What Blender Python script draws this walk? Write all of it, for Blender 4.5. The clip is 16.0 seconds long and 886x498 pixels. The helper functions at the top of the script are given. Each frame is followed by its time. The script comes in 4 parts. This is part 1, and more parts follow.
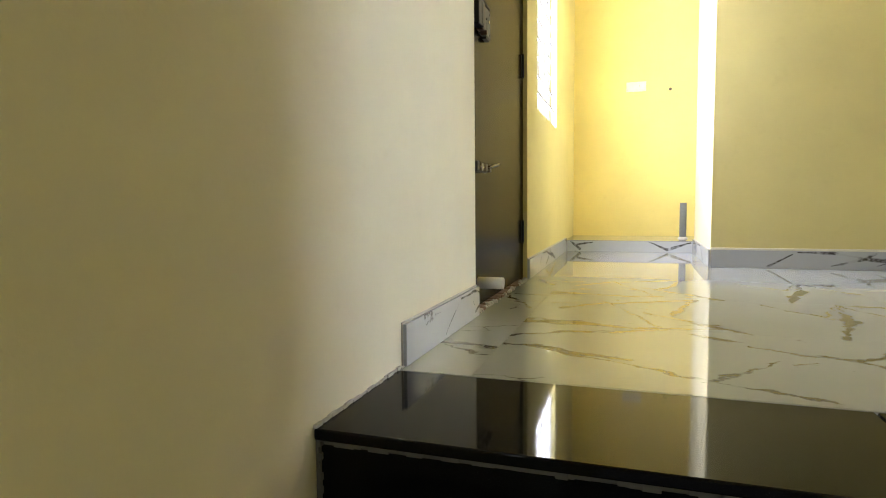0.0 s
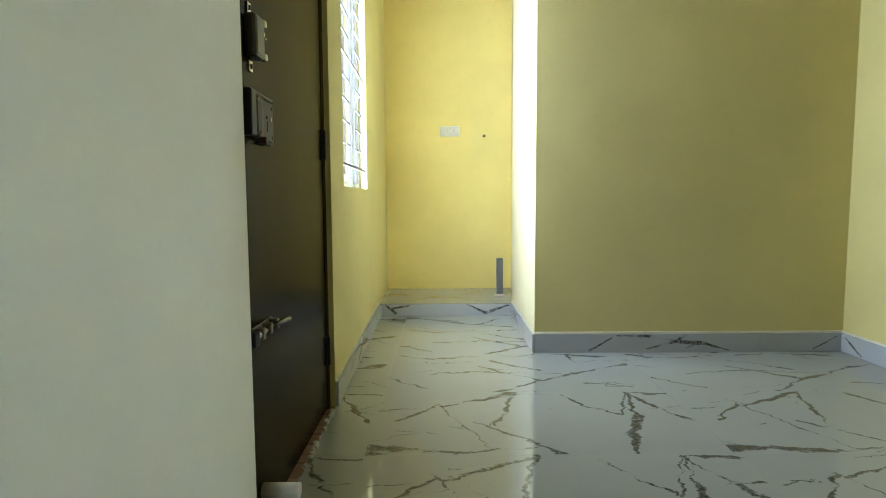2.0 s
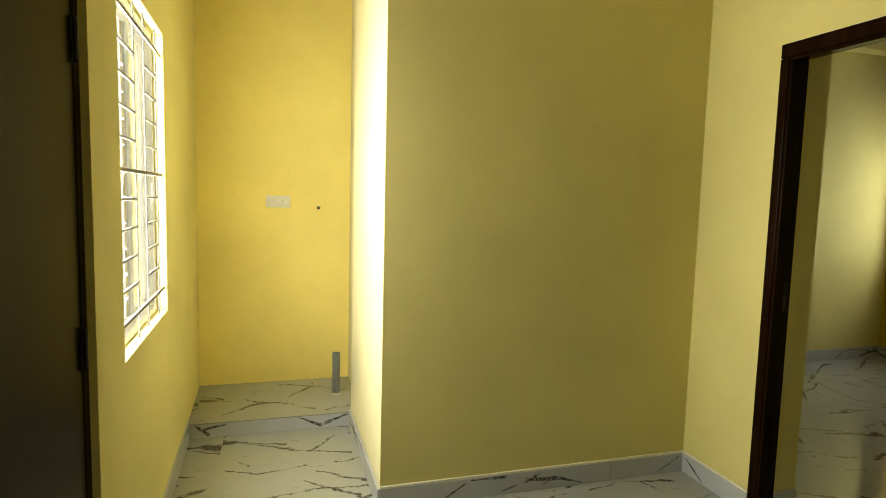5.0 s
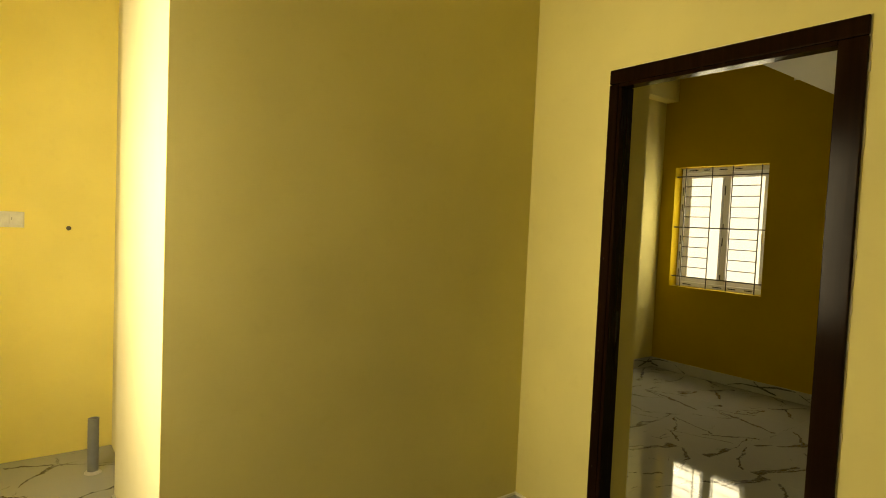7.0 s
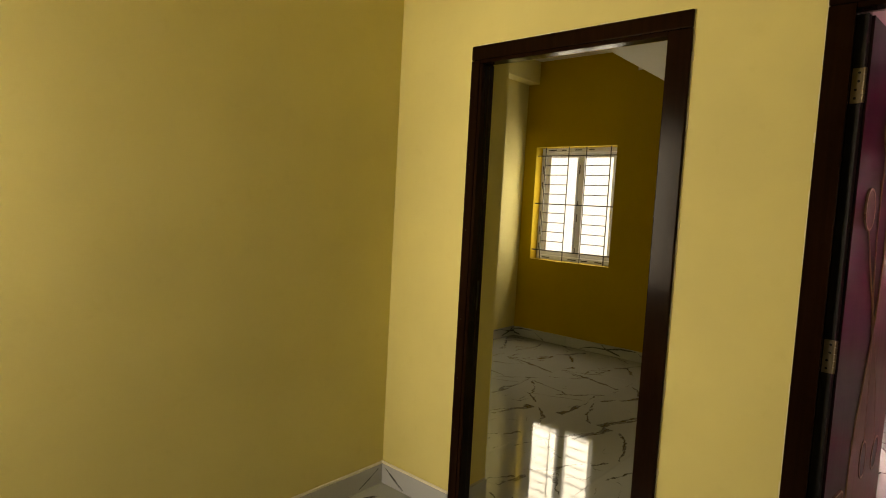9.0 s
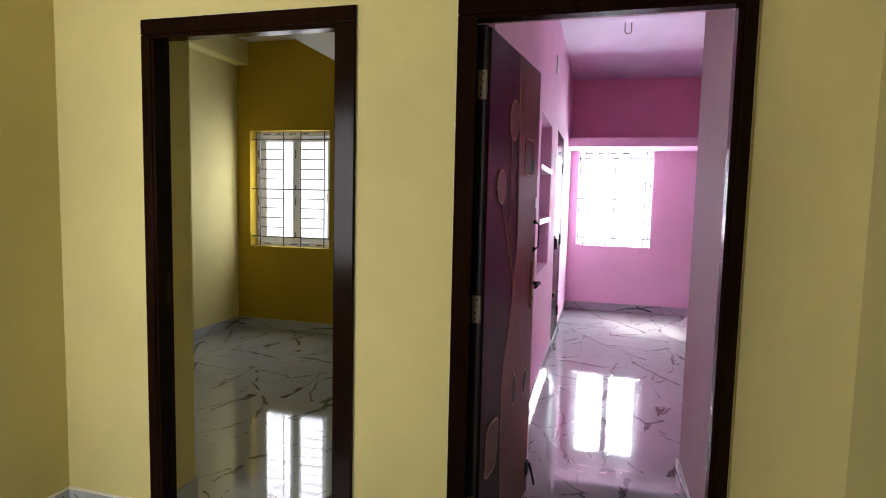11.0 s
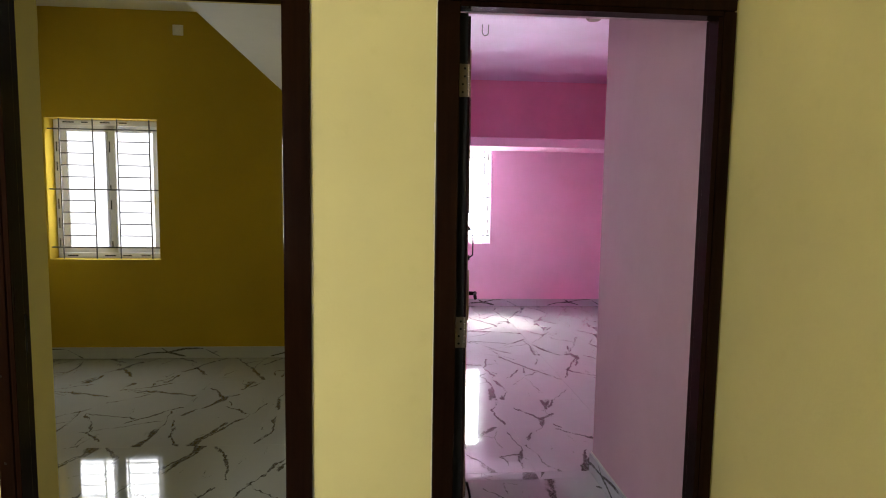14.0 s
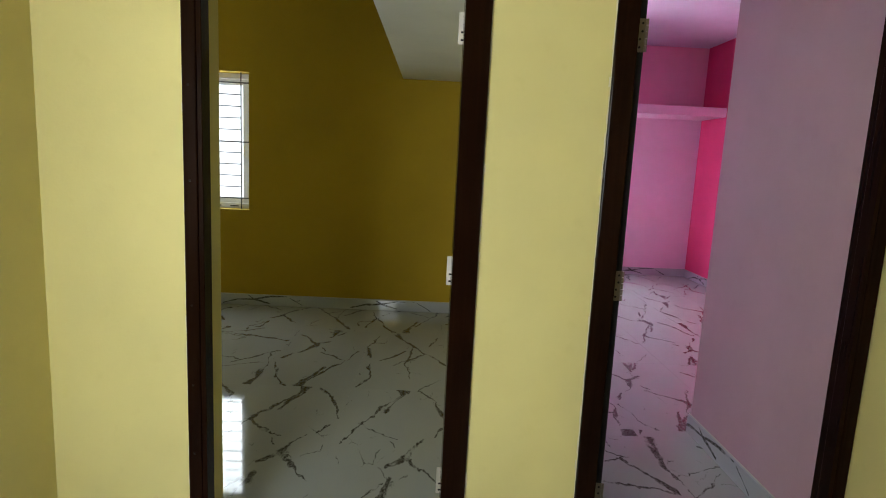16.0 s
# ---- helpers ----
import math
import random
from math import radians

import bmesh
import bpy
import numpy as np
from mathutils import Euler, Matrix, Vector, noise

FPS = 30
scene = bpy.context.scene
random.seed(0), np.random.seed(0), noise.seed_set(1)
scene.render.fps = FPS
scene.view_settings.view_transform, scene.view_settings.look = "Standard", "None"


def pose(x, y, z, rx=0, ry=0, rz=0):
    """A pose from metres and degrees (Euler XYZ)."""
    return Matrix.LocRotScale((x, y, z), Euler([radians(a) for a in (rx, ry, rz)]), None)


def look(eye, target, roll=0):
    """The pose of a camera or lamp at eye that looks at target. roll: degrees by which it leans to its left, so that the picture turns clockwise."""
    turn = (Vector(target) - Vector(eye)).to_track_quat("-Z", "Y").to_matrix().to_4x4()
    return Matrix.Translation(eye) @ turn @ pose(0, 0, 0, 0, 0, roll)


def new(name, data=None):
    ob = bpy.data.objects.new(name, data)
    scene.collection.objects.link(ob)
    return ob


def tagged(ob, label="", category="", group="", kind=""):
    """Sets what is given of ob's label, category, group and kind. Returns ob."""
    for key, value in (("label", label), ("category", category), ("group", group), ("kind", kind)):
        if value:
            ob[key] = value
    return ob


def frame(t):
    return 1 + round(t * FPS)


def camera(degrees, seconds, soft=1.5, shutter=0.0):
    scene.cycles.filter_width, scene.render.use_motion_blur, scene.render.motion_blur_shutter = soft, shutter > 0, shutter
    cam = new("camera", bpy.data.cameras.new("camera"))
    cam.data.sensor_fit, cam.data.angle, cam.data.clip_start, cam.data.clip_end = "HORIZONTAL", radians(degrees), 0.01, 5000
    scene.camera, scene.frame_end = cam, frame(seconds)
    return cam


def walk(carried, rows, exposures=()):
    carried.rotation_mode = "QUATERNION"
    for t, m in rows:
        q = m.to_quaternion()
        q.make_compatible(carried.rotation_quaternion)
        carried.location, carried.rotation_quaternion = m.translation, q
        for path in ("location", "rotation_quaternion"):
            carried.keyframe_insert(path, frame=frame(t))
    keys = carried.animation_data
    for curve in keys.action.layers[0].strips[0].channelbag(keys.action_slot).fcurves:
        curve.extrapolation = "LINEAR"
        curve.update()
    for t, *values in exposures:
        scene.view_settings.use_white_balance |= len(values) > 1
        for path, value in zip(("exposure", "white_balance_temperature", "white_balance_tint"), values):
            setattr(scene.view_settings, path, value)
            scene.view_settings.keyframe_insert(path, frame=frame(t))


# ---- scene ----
cam = camera(75.0, 16.0, 1.0)
PATH = [
    (0, (-0.06, -0.039, 0.375), (-0.696, 1.851, 0.222), -0.6),
    (0.5, (-0.131, 0.15, 0.519), (-0.537, 2.103, 0.373), 0.4),
    (1, (-0.092, 0.321, 0.605), (-0.314, 2.302, 0.446), 0.5),
    (1.5, (-0.115, 0.441, 0.69), (-0.206, 2.432, 0.526), -0.1),
    (2, (-0.139, 0.554, 0.826), (-0.142, 2.547, 0.653), -0.3),
    (2.5, (-0.09, 0.686, 0.924), (0.084, 2.669, 0.733), -0.4),
    (3, (-0.065, 0.811, 1.04), (0.26, 2.775, 0.842), -0.1),
    (3.5, (-0.081, 0.923, 1.18), (0.317, 2.874, 0.99), 0.1),
    (3.7, (-0.089, 0.936, 1.226), (0.318, 2.884, 1.03), 0.1),
    (5.8, (-0.141, 1.274, 1.492), (0.678, 3.094, 1.356), 2.3),
    (6, (-0.131, 1.321, 1.471), (0.767, 3.104, 1.355), 2.3),
    (6.5, (-0.059, 1.458, 1.457), (0.994, 3.156, 1.354), 2.5),
    (7, (-0.05, 1.56, 1.457), (1.144, 3.161, 1.363), 2.5),
    (7.5, (-0.052, 1.585, 1.456), (1.297, 3.058, 1.349), 2.7),
    (8, (-0.047, 1.585, 1.439), (1.373, 2.989, 1.325), 2.6),
    (8.2, (-0.046, 1.571, 1.442), (1.384, 2.964, 1.319), 2.8),
    (10.3, (0.02, 1.427, 1.424), (1.802, 2.32, 1.26), 2.4),
    (10.5, (0.01, 1.38, 1.429), (1.839, 2.172, 1.269), 2.2),
    (11, (0.012, 1.34, 1.44), (1.935, 1.861, 1.269), 1.3),
    (11.5, (0.012, 1.377, 1.445), (1.981, 1.687, 1.283), 1.2),
    (12, (0.013, 1.487, 1.42), (1.998, 1.684, 1.275), 0.8),
    (12.5, (0.123, 1.559, 1.469), (2.117, 1.689, 1.397), 0.2),
    (13, (0.237, 1.659, 1.477), (2.235, 1.733, 1.415), -0.6),
    (13.5, (0.237, 1.829, 1.468), (2.233, 1.824, 1.345), 0.1),
    (14, (0.207, 1.956, 1.478), (2.193, 1.799, 1.302), 0.8),
    (14.5, (0.262, 2.037, 1.445), (2.243, 1.825, 1.27), 1.8),
    (15, (0.295, 2.15, 1.463), (2.277, 1.981, 1.279), 1.8),
    (15.5, (0.217, 2.286, 1.444), (2.207, 2.139, 1.301), 1.3),
    (16, (0.165, 2.374, 1.429), (2.142, 2.331, 1.127), 2.8),
]
EXPOSURES = [(0, 2.34, 5950, 18), (0.5, 2.03, 5950, 16), (1.0, 1.72, 5600, 13), (1.5, 1.54, 5300, 7), (2.5, 1.47, 5400, 4), (3.5, 1.32, 6100, 2), (6, 1.15, 11300, -2), (7, 1.0, 14500, 2), (8, 1.02, 13500, 5), (10.5, 1.14, 6500, 17), (11.5, 1.39, 6350, 16), (12.5, 1.65, 6350, 14), (13, 1.64, 6600, 13), (14, 1.42, 6600, 12), (15, 1.39, 6500, 10), (15.5, 1.35, 6250, 6), (16, 1.5, 6150, 5)]
walk(cam, [(t, look(eye, target, roll)) for t, eye, target, roll in PATH], EXPOSURES)

# ---- light strengths and paint colours ----
L_K, L_Y, L_P, L_S = 20.3, 6.8, 60.0, 1.2
C_CREAM = (0.68, 0.60, 0.25)
C_YELLOW = (0.94, 0.79, 0.28)
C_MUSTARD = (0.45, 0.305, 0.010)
C_PINK = (0.82, 0.53, 0.70)
C_ROSE = (0.84, 0.38, 0.54)
C_HOT = (0.70, 0.04, 0.18)

# ---- world, sun, window light ----
world = bpy.data.worlds.new("world")
scene.world = world
world.use_nodes = True
wn = world.node_tree.nodes
sky = wn.new("ShaderNodeTexSky")
sky.sky_type = "NISHITA"
sky.sun_disc = False
sky.sun_elevation = radians(51)
sky.sun_rotation = radians(71)
wn["Background"].inputs[1].default_value = 0.045
world.node_tree.links.new(sky.outputs[0], wn["Background"].inputs[0])

sun_data = bpy.data.lights.new("sun", "SUN")
sun_data.energy = 5.0
sun_data.angle = radians(5)
sun_data.color = (1.0, 0.95, 0.86)
sun = new("sun", sun_data)
sun.matrix_world = look((14, 4, 9), (14 - 1.15, 4 - 0.40, 9 - 1.5))


def window_light(name, at, facing, w, h, power, colour=(1, 1, 1)):
    d = bpy.data.lights.new(name, "AREA")
    d.shape, d.size, d.size_y, d.energy, d.color = "RECTANGLE", w, h, power, colour
    ob = new(name, d)
    ob.matrix_world = look(at, Vector(at) + Vector(facing))
    return ob


# ---- sizes ----
XL, XA, YP, XD = -0.575, 0.345, 3.605, 2.0      # left wall, alcove's right wall, pier face, door wall
YB, YR, XR, YW = 5.31, 0.885, 1.16, 0.896                   # alcove's back, return wall, stairwell's right wall
H, T, TD = 3.05, 0.15, 0.25                     # ceiling, partition and door wall thickness
YX, YY = 5.505, 5.15                            # mustard room: window wall, side wall
PX, PY0, PY1, PN = 8.00, -1.165, 1.76, 3.18       # pink room
LOW = -1.71                                     # lower landing
WK = (3.12, 3.985, 0.885, 2.12)
WY = (4.062, 4.998, 0.893, 2.125)
WP = (0.702, 1.65, 0.868, 2.12)
D1 = (2.22, 3.153)
D2 = (0.906, 1.841)
DH = 2.13



def opening_light(name, x, inward, span, power, colour=(1, 1, 1), tilt=0.0):
    """The sky's light in the outer part of a window's opening."""
    y0, y1, z0, z1 = span
    window_light(name, (x, (y0 + y1) / 2, (z0 + z1) / 2), (inward, tilt, 0), y1 - y0 - 0.01, z1 - z0 - 0.01, power, colour)


opening_light("kitchen_daylight", XL - 0.046, 1, WK, L_K)
opening_light("kitchen_sky", XL - 0.195, 1, WK, L_K * 0.3)
for y0, y1 in ((WY[0] + 0.11, WY[0] + 0.415), (WY[1] - 0.415, WY[1] - 0.11)):
    opening_light("mustard_daylight", YX + 0.122, -1, (y0, y1, WY[2] + 0.11, WY[3] - 0.11), L_Y / 2, (0.93, 0.97, 1.0))
opening_light("pink_daylight", PX + 0.190, -1, WP, L_P, (0.83, 0.93, 1.0))
# added fill light from an unseen opening at the foot of the stairs
window_light("unseen_landing_fill", (0.3, -2.52, LOW + 1.25), (0, 1, 0), 1.2, 2.3, 0.25)
# added fill light; no window is known in this stair wall
window_light("unseen_stair_fill", (XL - 0.10, -0.75, 1.2), (1, 0.2, 0), 0.9, 1.2, L_S)


# ---- materials ----
class Mat:
    def __init__(self, name, rough=0.6, metal=0.0):
        self.m = bpy.data.materials.new(name)
        self.m.use_nodes = True
        self.t = self.m.node_tree
        self.b = self.t.nodes["Principled BSDF"]
        self.b.inputs["Roughness"].default_value = rough
        self.b.inputs["Metallic"].default_value = metal

    def n(self, kind, **values):
        node = self.t.nodes.new("ShaderNode" + kind)
        for k, v in values.items():
            node.inputs[k.replace("_", " ")].default_value = v
        return node

    def link(self, a, out, b, inp):
        self.t.links.new(a.outputs[out], b.inputs[inp])

    def coords(self, scale=(1, 1, 1), offset=False):
        tc = self.n("TexCoord")
        mp = self.n("Mapping")
        mp.inputs["Scale"].default_value = scale
        self.link(tc, "Object", mp, "Vector")
        if offset:
            info = self.n("ObjectInfo")
            mul = self.n("Math")
            mul.operation = "MULTIPLY"
            mul.inputs[1].default_value = 37.0
            self.link(info, "Random", mul, 0)
            comb = self.n("CombineXYZ")
            self.link(mul, 0, comb, "Z")
            self.link(comb, 0, mp, "Location")
        return mp

    def noise(self, mp, scale, detail=4.0, rough=0.55, distortion=0.0):
        nz = self.n("TexNoise", Scale=scale, Detail=detail, Roughness=rough, Distortion=distortion)
        self.link(mp, 0, nz, "Vector")
        return nz

    def ramp(self, src, out, stops):
        r = self.n("ValToRGB")
        el = r.color_ramp.elements
        while len(el) < len(stops):
            el.new(0.5)
        for e, (p, c) in zip(el, stops):
            e.position, e.color = p, (*c, 1) if len(c) == 3 else c
        self.link(src, out, r, "Fac")
        return r

    def mix(self, fac, a, b, mode="MIX"):
        mx = self.t.nodes.new("ShaderNodeMix")
        mx.data_type, mx.blend_type = "RGBA", mode
        if isinstance(fac, tuple):
            self.link(fac[0], fac[1], mx, 0)
        else:
            mx.inputs[0].default_value = fac
        for slot, v in ((6, a), (7, b)):
            if hasattr(v, "outputs"):
                self.t.links.new(v.outputs[2] if v.bl_idname == "ShaderNodeMix" else v.outputs[0], mx.inputs[slot])
            else:
                mx.inputs[slot].default_value = (*v, 1)
        return mx

    def colour(self, node):
        out = node.outputs[2] if node.bl_idname == "ShaderNodeMix" else node.outputs[0]
        self.t.links.new(out, self.b.inputs["Base Color"])

    def bump(self, src, out=0, strength=0.2, distance=0.002):
        bp = self.n("Bump", Strength=strength, Distance=distance)
        self.link(src, out, bp, "Height")
        self.t.links.new(bp.outputs[0], self.b.inputs["Normal"])


def paint(name, c, rough=0.8):
    """Emulsion on plaster: roller grain, trowel waves, faint blotches."""
    m = Mat(name, rough)
    mp = m.coords()
    big = m.noise(mp, 1.3, 5)
    fine = m.noise(mp, 90, 3)
    wave = m.noise(mp, 5.0, 3)
    dark = tuple(v * 0.90 for v in c)
    light = tuple(min(1, v * 1.05) for v in c)
    a = m.ramp(big, 0, [(0.3, dark), (0.7, light)])
    spots = m.ramp(m.noise(mp, 14, 6), 0, [(0.60, (1, 1, 1)), (0.80, (0.96, 0.955, 0.94))])
    m.colour(m.mix(1.0, a, spots, "MULTIPLY"))
    add = m.n("Math")
    add.operation = "MULTIPLY_ADD"
    m.link(wave, 0, add, 0)
    add.inputs[1].default_value = 4.0
    m.link(fine, 0, add, 2)
    m.bump(add, 0, 0.35, 0.0012)
    return m.m


# vein prints of the floor tiles: half width at start and end, then points from the tile's middle, in metres
PRINT_A = [
    (.004, .007, (.42, .29), (.50, .10), (.58, -.02)), (.003, .003, (.42, .29), (.33, .04)), (.003, .007, (.42, .285), (.60, .27)),
    (.004, .007, (.43, .28), (.38, .03)), (.012, .008, (.385, .03), (.36, -.06), (.28, -.30)),
    (.004, .003, (.156, .265), (.22, .14), (.318, .045)), (.024, .005, (-.60, -.268), (-.43, -.268), (-.27, -.29)),
    (.005, .002, (-.27, -.29), (.0, -.245)), (.004, .005, (-.515, -.016), (-.363, .15)), (.004, .008, (-.355, .13), (-.20, .20), (-.045, .30)),
    (.002, .002, (-.37, .17), (-.18, -.285)), (.003, .006, (-.225, -.03), (.05, -.30)), (.005, .004, (-.053, .277), (-.144, -.067)),
    (.002, .002, (.47, .10), (.59, .12)), (.003, .001, (-.56, .10), (-.44, .12))]
PRINT_B = [
    (.003, .006, (-.17, .08), (.10, -.147), (.34, -.01)), (.005, .012, (.34, -.01), (.46, .06), (.55, .09)),
    (.003, .005, (-.02, .245), (.20, .296), (.49, .24)), (.005, .006, (.10, -.147), (-.12, -.30)), (.002, .003, (-.40, -.05), (-.14, -.013), (.21, -.05)),
    (.004, .003, (-.59, -.117), (-.40, -.254)), (.006, .004, (-.57, .28), (-.40, .21), (-.15, .25)), (.004, .006, (-.10, .17), (.135, .005)),
    (.004, .003, (.30, .28), (.33, .155), (.44, .17)), (.003, .002, (.28, -.18), (.50, -.24))]
PRINT_C = [
    (.022, .010, (-.60, .02), (-.52, .015)), (.006, .007, (-.52, .03), (-.39, -.03), (-.26, -.067)), (.004, .006, (-.51, .01), (-.34, -.085), (-.12, -.182)),
    (.009, .003, (-.12, -.182), (-.04, -.104), (.05, .02)), (.004, .012, (.02, .16), (.12, .104), (.22, .08)), (.012, .004, (.22, .08), (.32, -.014)),
    (.008, .004, (.21, .07), (.335, .16), (.44, .24)), (.004, .009, (-.61, .10), (-.46, .21), (-.316, .243)), (.009, .004, (-.316, .243), (-.18, .295)),
    (.006, .004, (-.10, .257), (.0, .20)), (.006, .018, (.40, .01), (.59, -.03)), (.006, .003, (.45, -.03), (.595, -.114)),
    (.003, .002, (.08, -.01), (.14, .02)), (.003, .004, (-.12, -.182), (.10, -.26))]


def marble(name, base=(0.345, 0.360, 0.358), rough=0.035, scale=1.0, more=0.0, drawn=None, upright=False):
    """Polished white vitrified tile with broken, branching grey-brown veins."""
    m = Mat(name, rough)
    mp = m.coords((scale * 0.8, scale * 1.5, scale), True)
    warp = m.noise(mp, 4.5, 9, 0.72)
    swell = m.n("MapRange")
    swell.inputs["From Min"].default_value = 0.35
    swell.inputs["From Max"].default_value = 0.68
    swell.inputs["To Min"].default_value = 0.25
    swell.inputs["To Max"].default_value = 2.2
    m.link(m.noise(mp, 5.0, 3), 0, swell, 0)

    def bent(src, amount):
        mid = m.n("VectorMath")
        mid.operation = "SUBTRACT"
        mid.inputs[1].default_value = (0.5, 0.5, 0.5)
        m.link(warp, "Color", mid, 0)
        v = m.n("VectorMath")
        v.operation = "MULTIPLY_ADD"
        v.inputs[1].default_value = (amount, amount, 0.0)
        m.link(mid, 0, v, 0)
        m.link(src, 0, v, 2)
        return v
    loose = bent(mp, 0.15)

    def veins(scale_v, width, mask_scale, lo, hi):
        v = m.n("TexVoronoi", Scale=scale_v)
        v.feature = "DISTANCE_TO_EDGE"
        m.link(loose, 0, v, "Vector")
        d = m.n("Math")
        d.operation = "DIVIDE"
        m.link(v, 0, d, 0)
        m.link(swell, 0, d, 1)
        line = m.ramp(d, 0, [(0.0, (1, 1, 1)), (width * 0.55, (0.7, 0.7, 0.7)), (width, (0, 0, 0))])
        mask = m.ramp(m.noise(mp, mask_scale, 4, 0.6), 0, [(lo - more, (0, 0, 0)), (hi - more, (1, 1, 1))])
        return m.mix(1.0, line, mask, "MULTIPLY")

    def strokes(lines):
        """Least distance to tapering strokes, in units of their half width."""
        tc = m.n("TexCoord")
        flat = m.n("VectorMath")
        flat.operation = "MULTIPLY"
        flat.inputs[1].default_value = (1, 1, 0)
        m.t.links.new(tc.outputs["Object"], flat.inputs[0])
        if upright:
            # along the wall and up, repeating every tile length
            sep = m.n("SeparateXYZ")
            m.t.links.new(tc.outputs["Object"], sep.inputs[0])
            flat = m.n("CombineXYZ")
            rep = m.n("Math")
            rep.operation = "FLOORED_MODULO"
            rep.inputs[1].default_value = 1.2
            m.t.links.new(sep.outputs[0], rep.inputs[0])
            m.t.links.new(rep.outputs[0], flat.inputs[0])
            m.t.links.new(sep.outputs[2], flat.inputs[1])
        p = bent(flat, 0.030 if upright else 0.095)
        if not upright:
            # short crooked breaks along each stroke
            crook = m.noise(mp, 13.0, 3, 0.6)
            off = m.n("VectorMath")
            off.operation = "SUBTRACT"
            off.inputs[1].default_value = (0.5, 0.5, 0.5)
            m.link(crook, "Color", off, 0)
            jag = m.n("VectorMath")
            jag.operation = "MULTIPLY_ADD"
            jag.inputs[1].default_value = (0.055, 0.055, 0.0)
            m.link(off, 0, jag, 0)
            m.link(p, 0, jag, 2)
            p = jag

        def vec(kind, a, second):
            nd = m.n("VectorMath")
            nd.operation = kind
            m.link(a, 0, nd, 0)
            if isinstance(second, tuple):
                nd.inputs[1].default_value = second
            else:
                m.link(second, 0, nd, 1)
            return nd

        def num(kind, src, *values, clamp=False):
            nd = m.n("Math")
            nd.operation, nd.use_clamp = kind, clamp
            m.t.links.new(src, nd.inputs[0])
            for k, v in enumerate(values):
                if isinstance(v, float):
                    nd.inputs[k + 1].default_value = v
                else:
                    m.t.links.new(v, nd.inputs[k + 1])
            return nd.outputs[0]
        least = None
        for w0, w1, *pts in lines:
            n = len(pts) - 1
            for k, (a, e) in enumerate(zip(pts, pts[1:])):
                ba = Vector((e[0] - a[0], e[1] - a[1], 0))
                pa = vec("SUBTRACT", p, (a[0], a[1], 0))
                dot = vec("DOT_PRODUCT", pa, tuple(ba))
                h = num("MULTIPLY", dot.outputs["Value"], 1.0 / ba.length_squared, clamp=True)
                along = m.n("CombineXYZ")
                for axis in (0, 1):
                    m.t.links.new(h, along.inputs[axis])
                on = vec("MULTIPLY", along, tuple(ba))
                off = vec("DISTANCE", pa, on)
                wa, wb = w0 + (w1 - w0) * k / n, w0 + (w1 - w0) * (k + 1) / n
                wide = num("MULTIPLY_ADD", h, wb - wa, wa)
                rel = num("DIVIDE", off.outputs["Value"], wide)
                least = rel if least is None else num("MINIMUM", least, rel)
        # ragged, swelling edges
        rel = num("DIVIDE", least, swell.outputs[0])
        rmp = m.n("ValToRGB")
        el = rmp.color_ramp.elements
        for e, (q, c) in zip((el[0], el[1]), ((0.45, 1.0), (0.75, 0.0))):
            e.position, e.color = q, (c, c, c, 1)
        m.t.links.new(num("MULTIPLY", rel, 0.50), rmp.inputs[0])
        return rmp
    if drawn:
        main = strokes(drawn)
        gaps = m.ramp(m.noise(mp, 9.0, 4, 0.6), 0, [(0.36, (0.12, 0.12, 0.12)), (0.44, (1, 1, 1))])
        main = m.mix(1.0, main, gaps, "MULTIPLY")
        fine = veins(4.5, 0.010, 3.4, 0.585, 0.61)
        both = m.mix(1.0, main, fine, "LIGHTEN")
    else:
        one = veins(1.5, 0.014, 2.2, 0.43, 0.46)
        two = veins(3.2, 0.012, 2.9, 0.49, 0.52)
        smudge = veins(1.5, 0.050, 3.0, 0.62, 0.65)
        both = m.mix(1.0, m.mix(1.0, one, two, "LIGHTEN"), smudge, "LIGHTEN")
    grain = m.ramp(m.noise(m.coords(), 75, 4), 0, [(0.32, (0.40, 0.40, 0.40)), (0.55, (1, 1, 1))])
    both = m.mix(1.0, both, grain, "MULTIPLY")
    cloud = m.ramp(m.noise(mp, 2.0, 5), 0, [(0.3, tuple(v * 0.93 for v in base)), (0.7, base)])
    bw = m.n("RGBToBW")
    m.t.links.new(both.outputs[2], bw.inputs[0])
    m.colour(m.mix((bw, 0), cloud, (0.050, 0.046, 0.040)))
    dust = m.noise(m.coords((1, 1, 1)), 3.0, 6)
    rr = m.n("MapRange")
    rr.inputs["To Min"].default_value = rough * 0.6
    rr.inputs["To Max"].default_value = rough * 1.6
    m.link(dust, 0, rr, 0)
    m.t.links.new(rr.outputs[0], m.b.inputs["Roughness"])
    m.bump(m.noise(m.coords((1, 1, 1)), 4.0, 2), 0, 0.11, 0.0012)
    return m.m


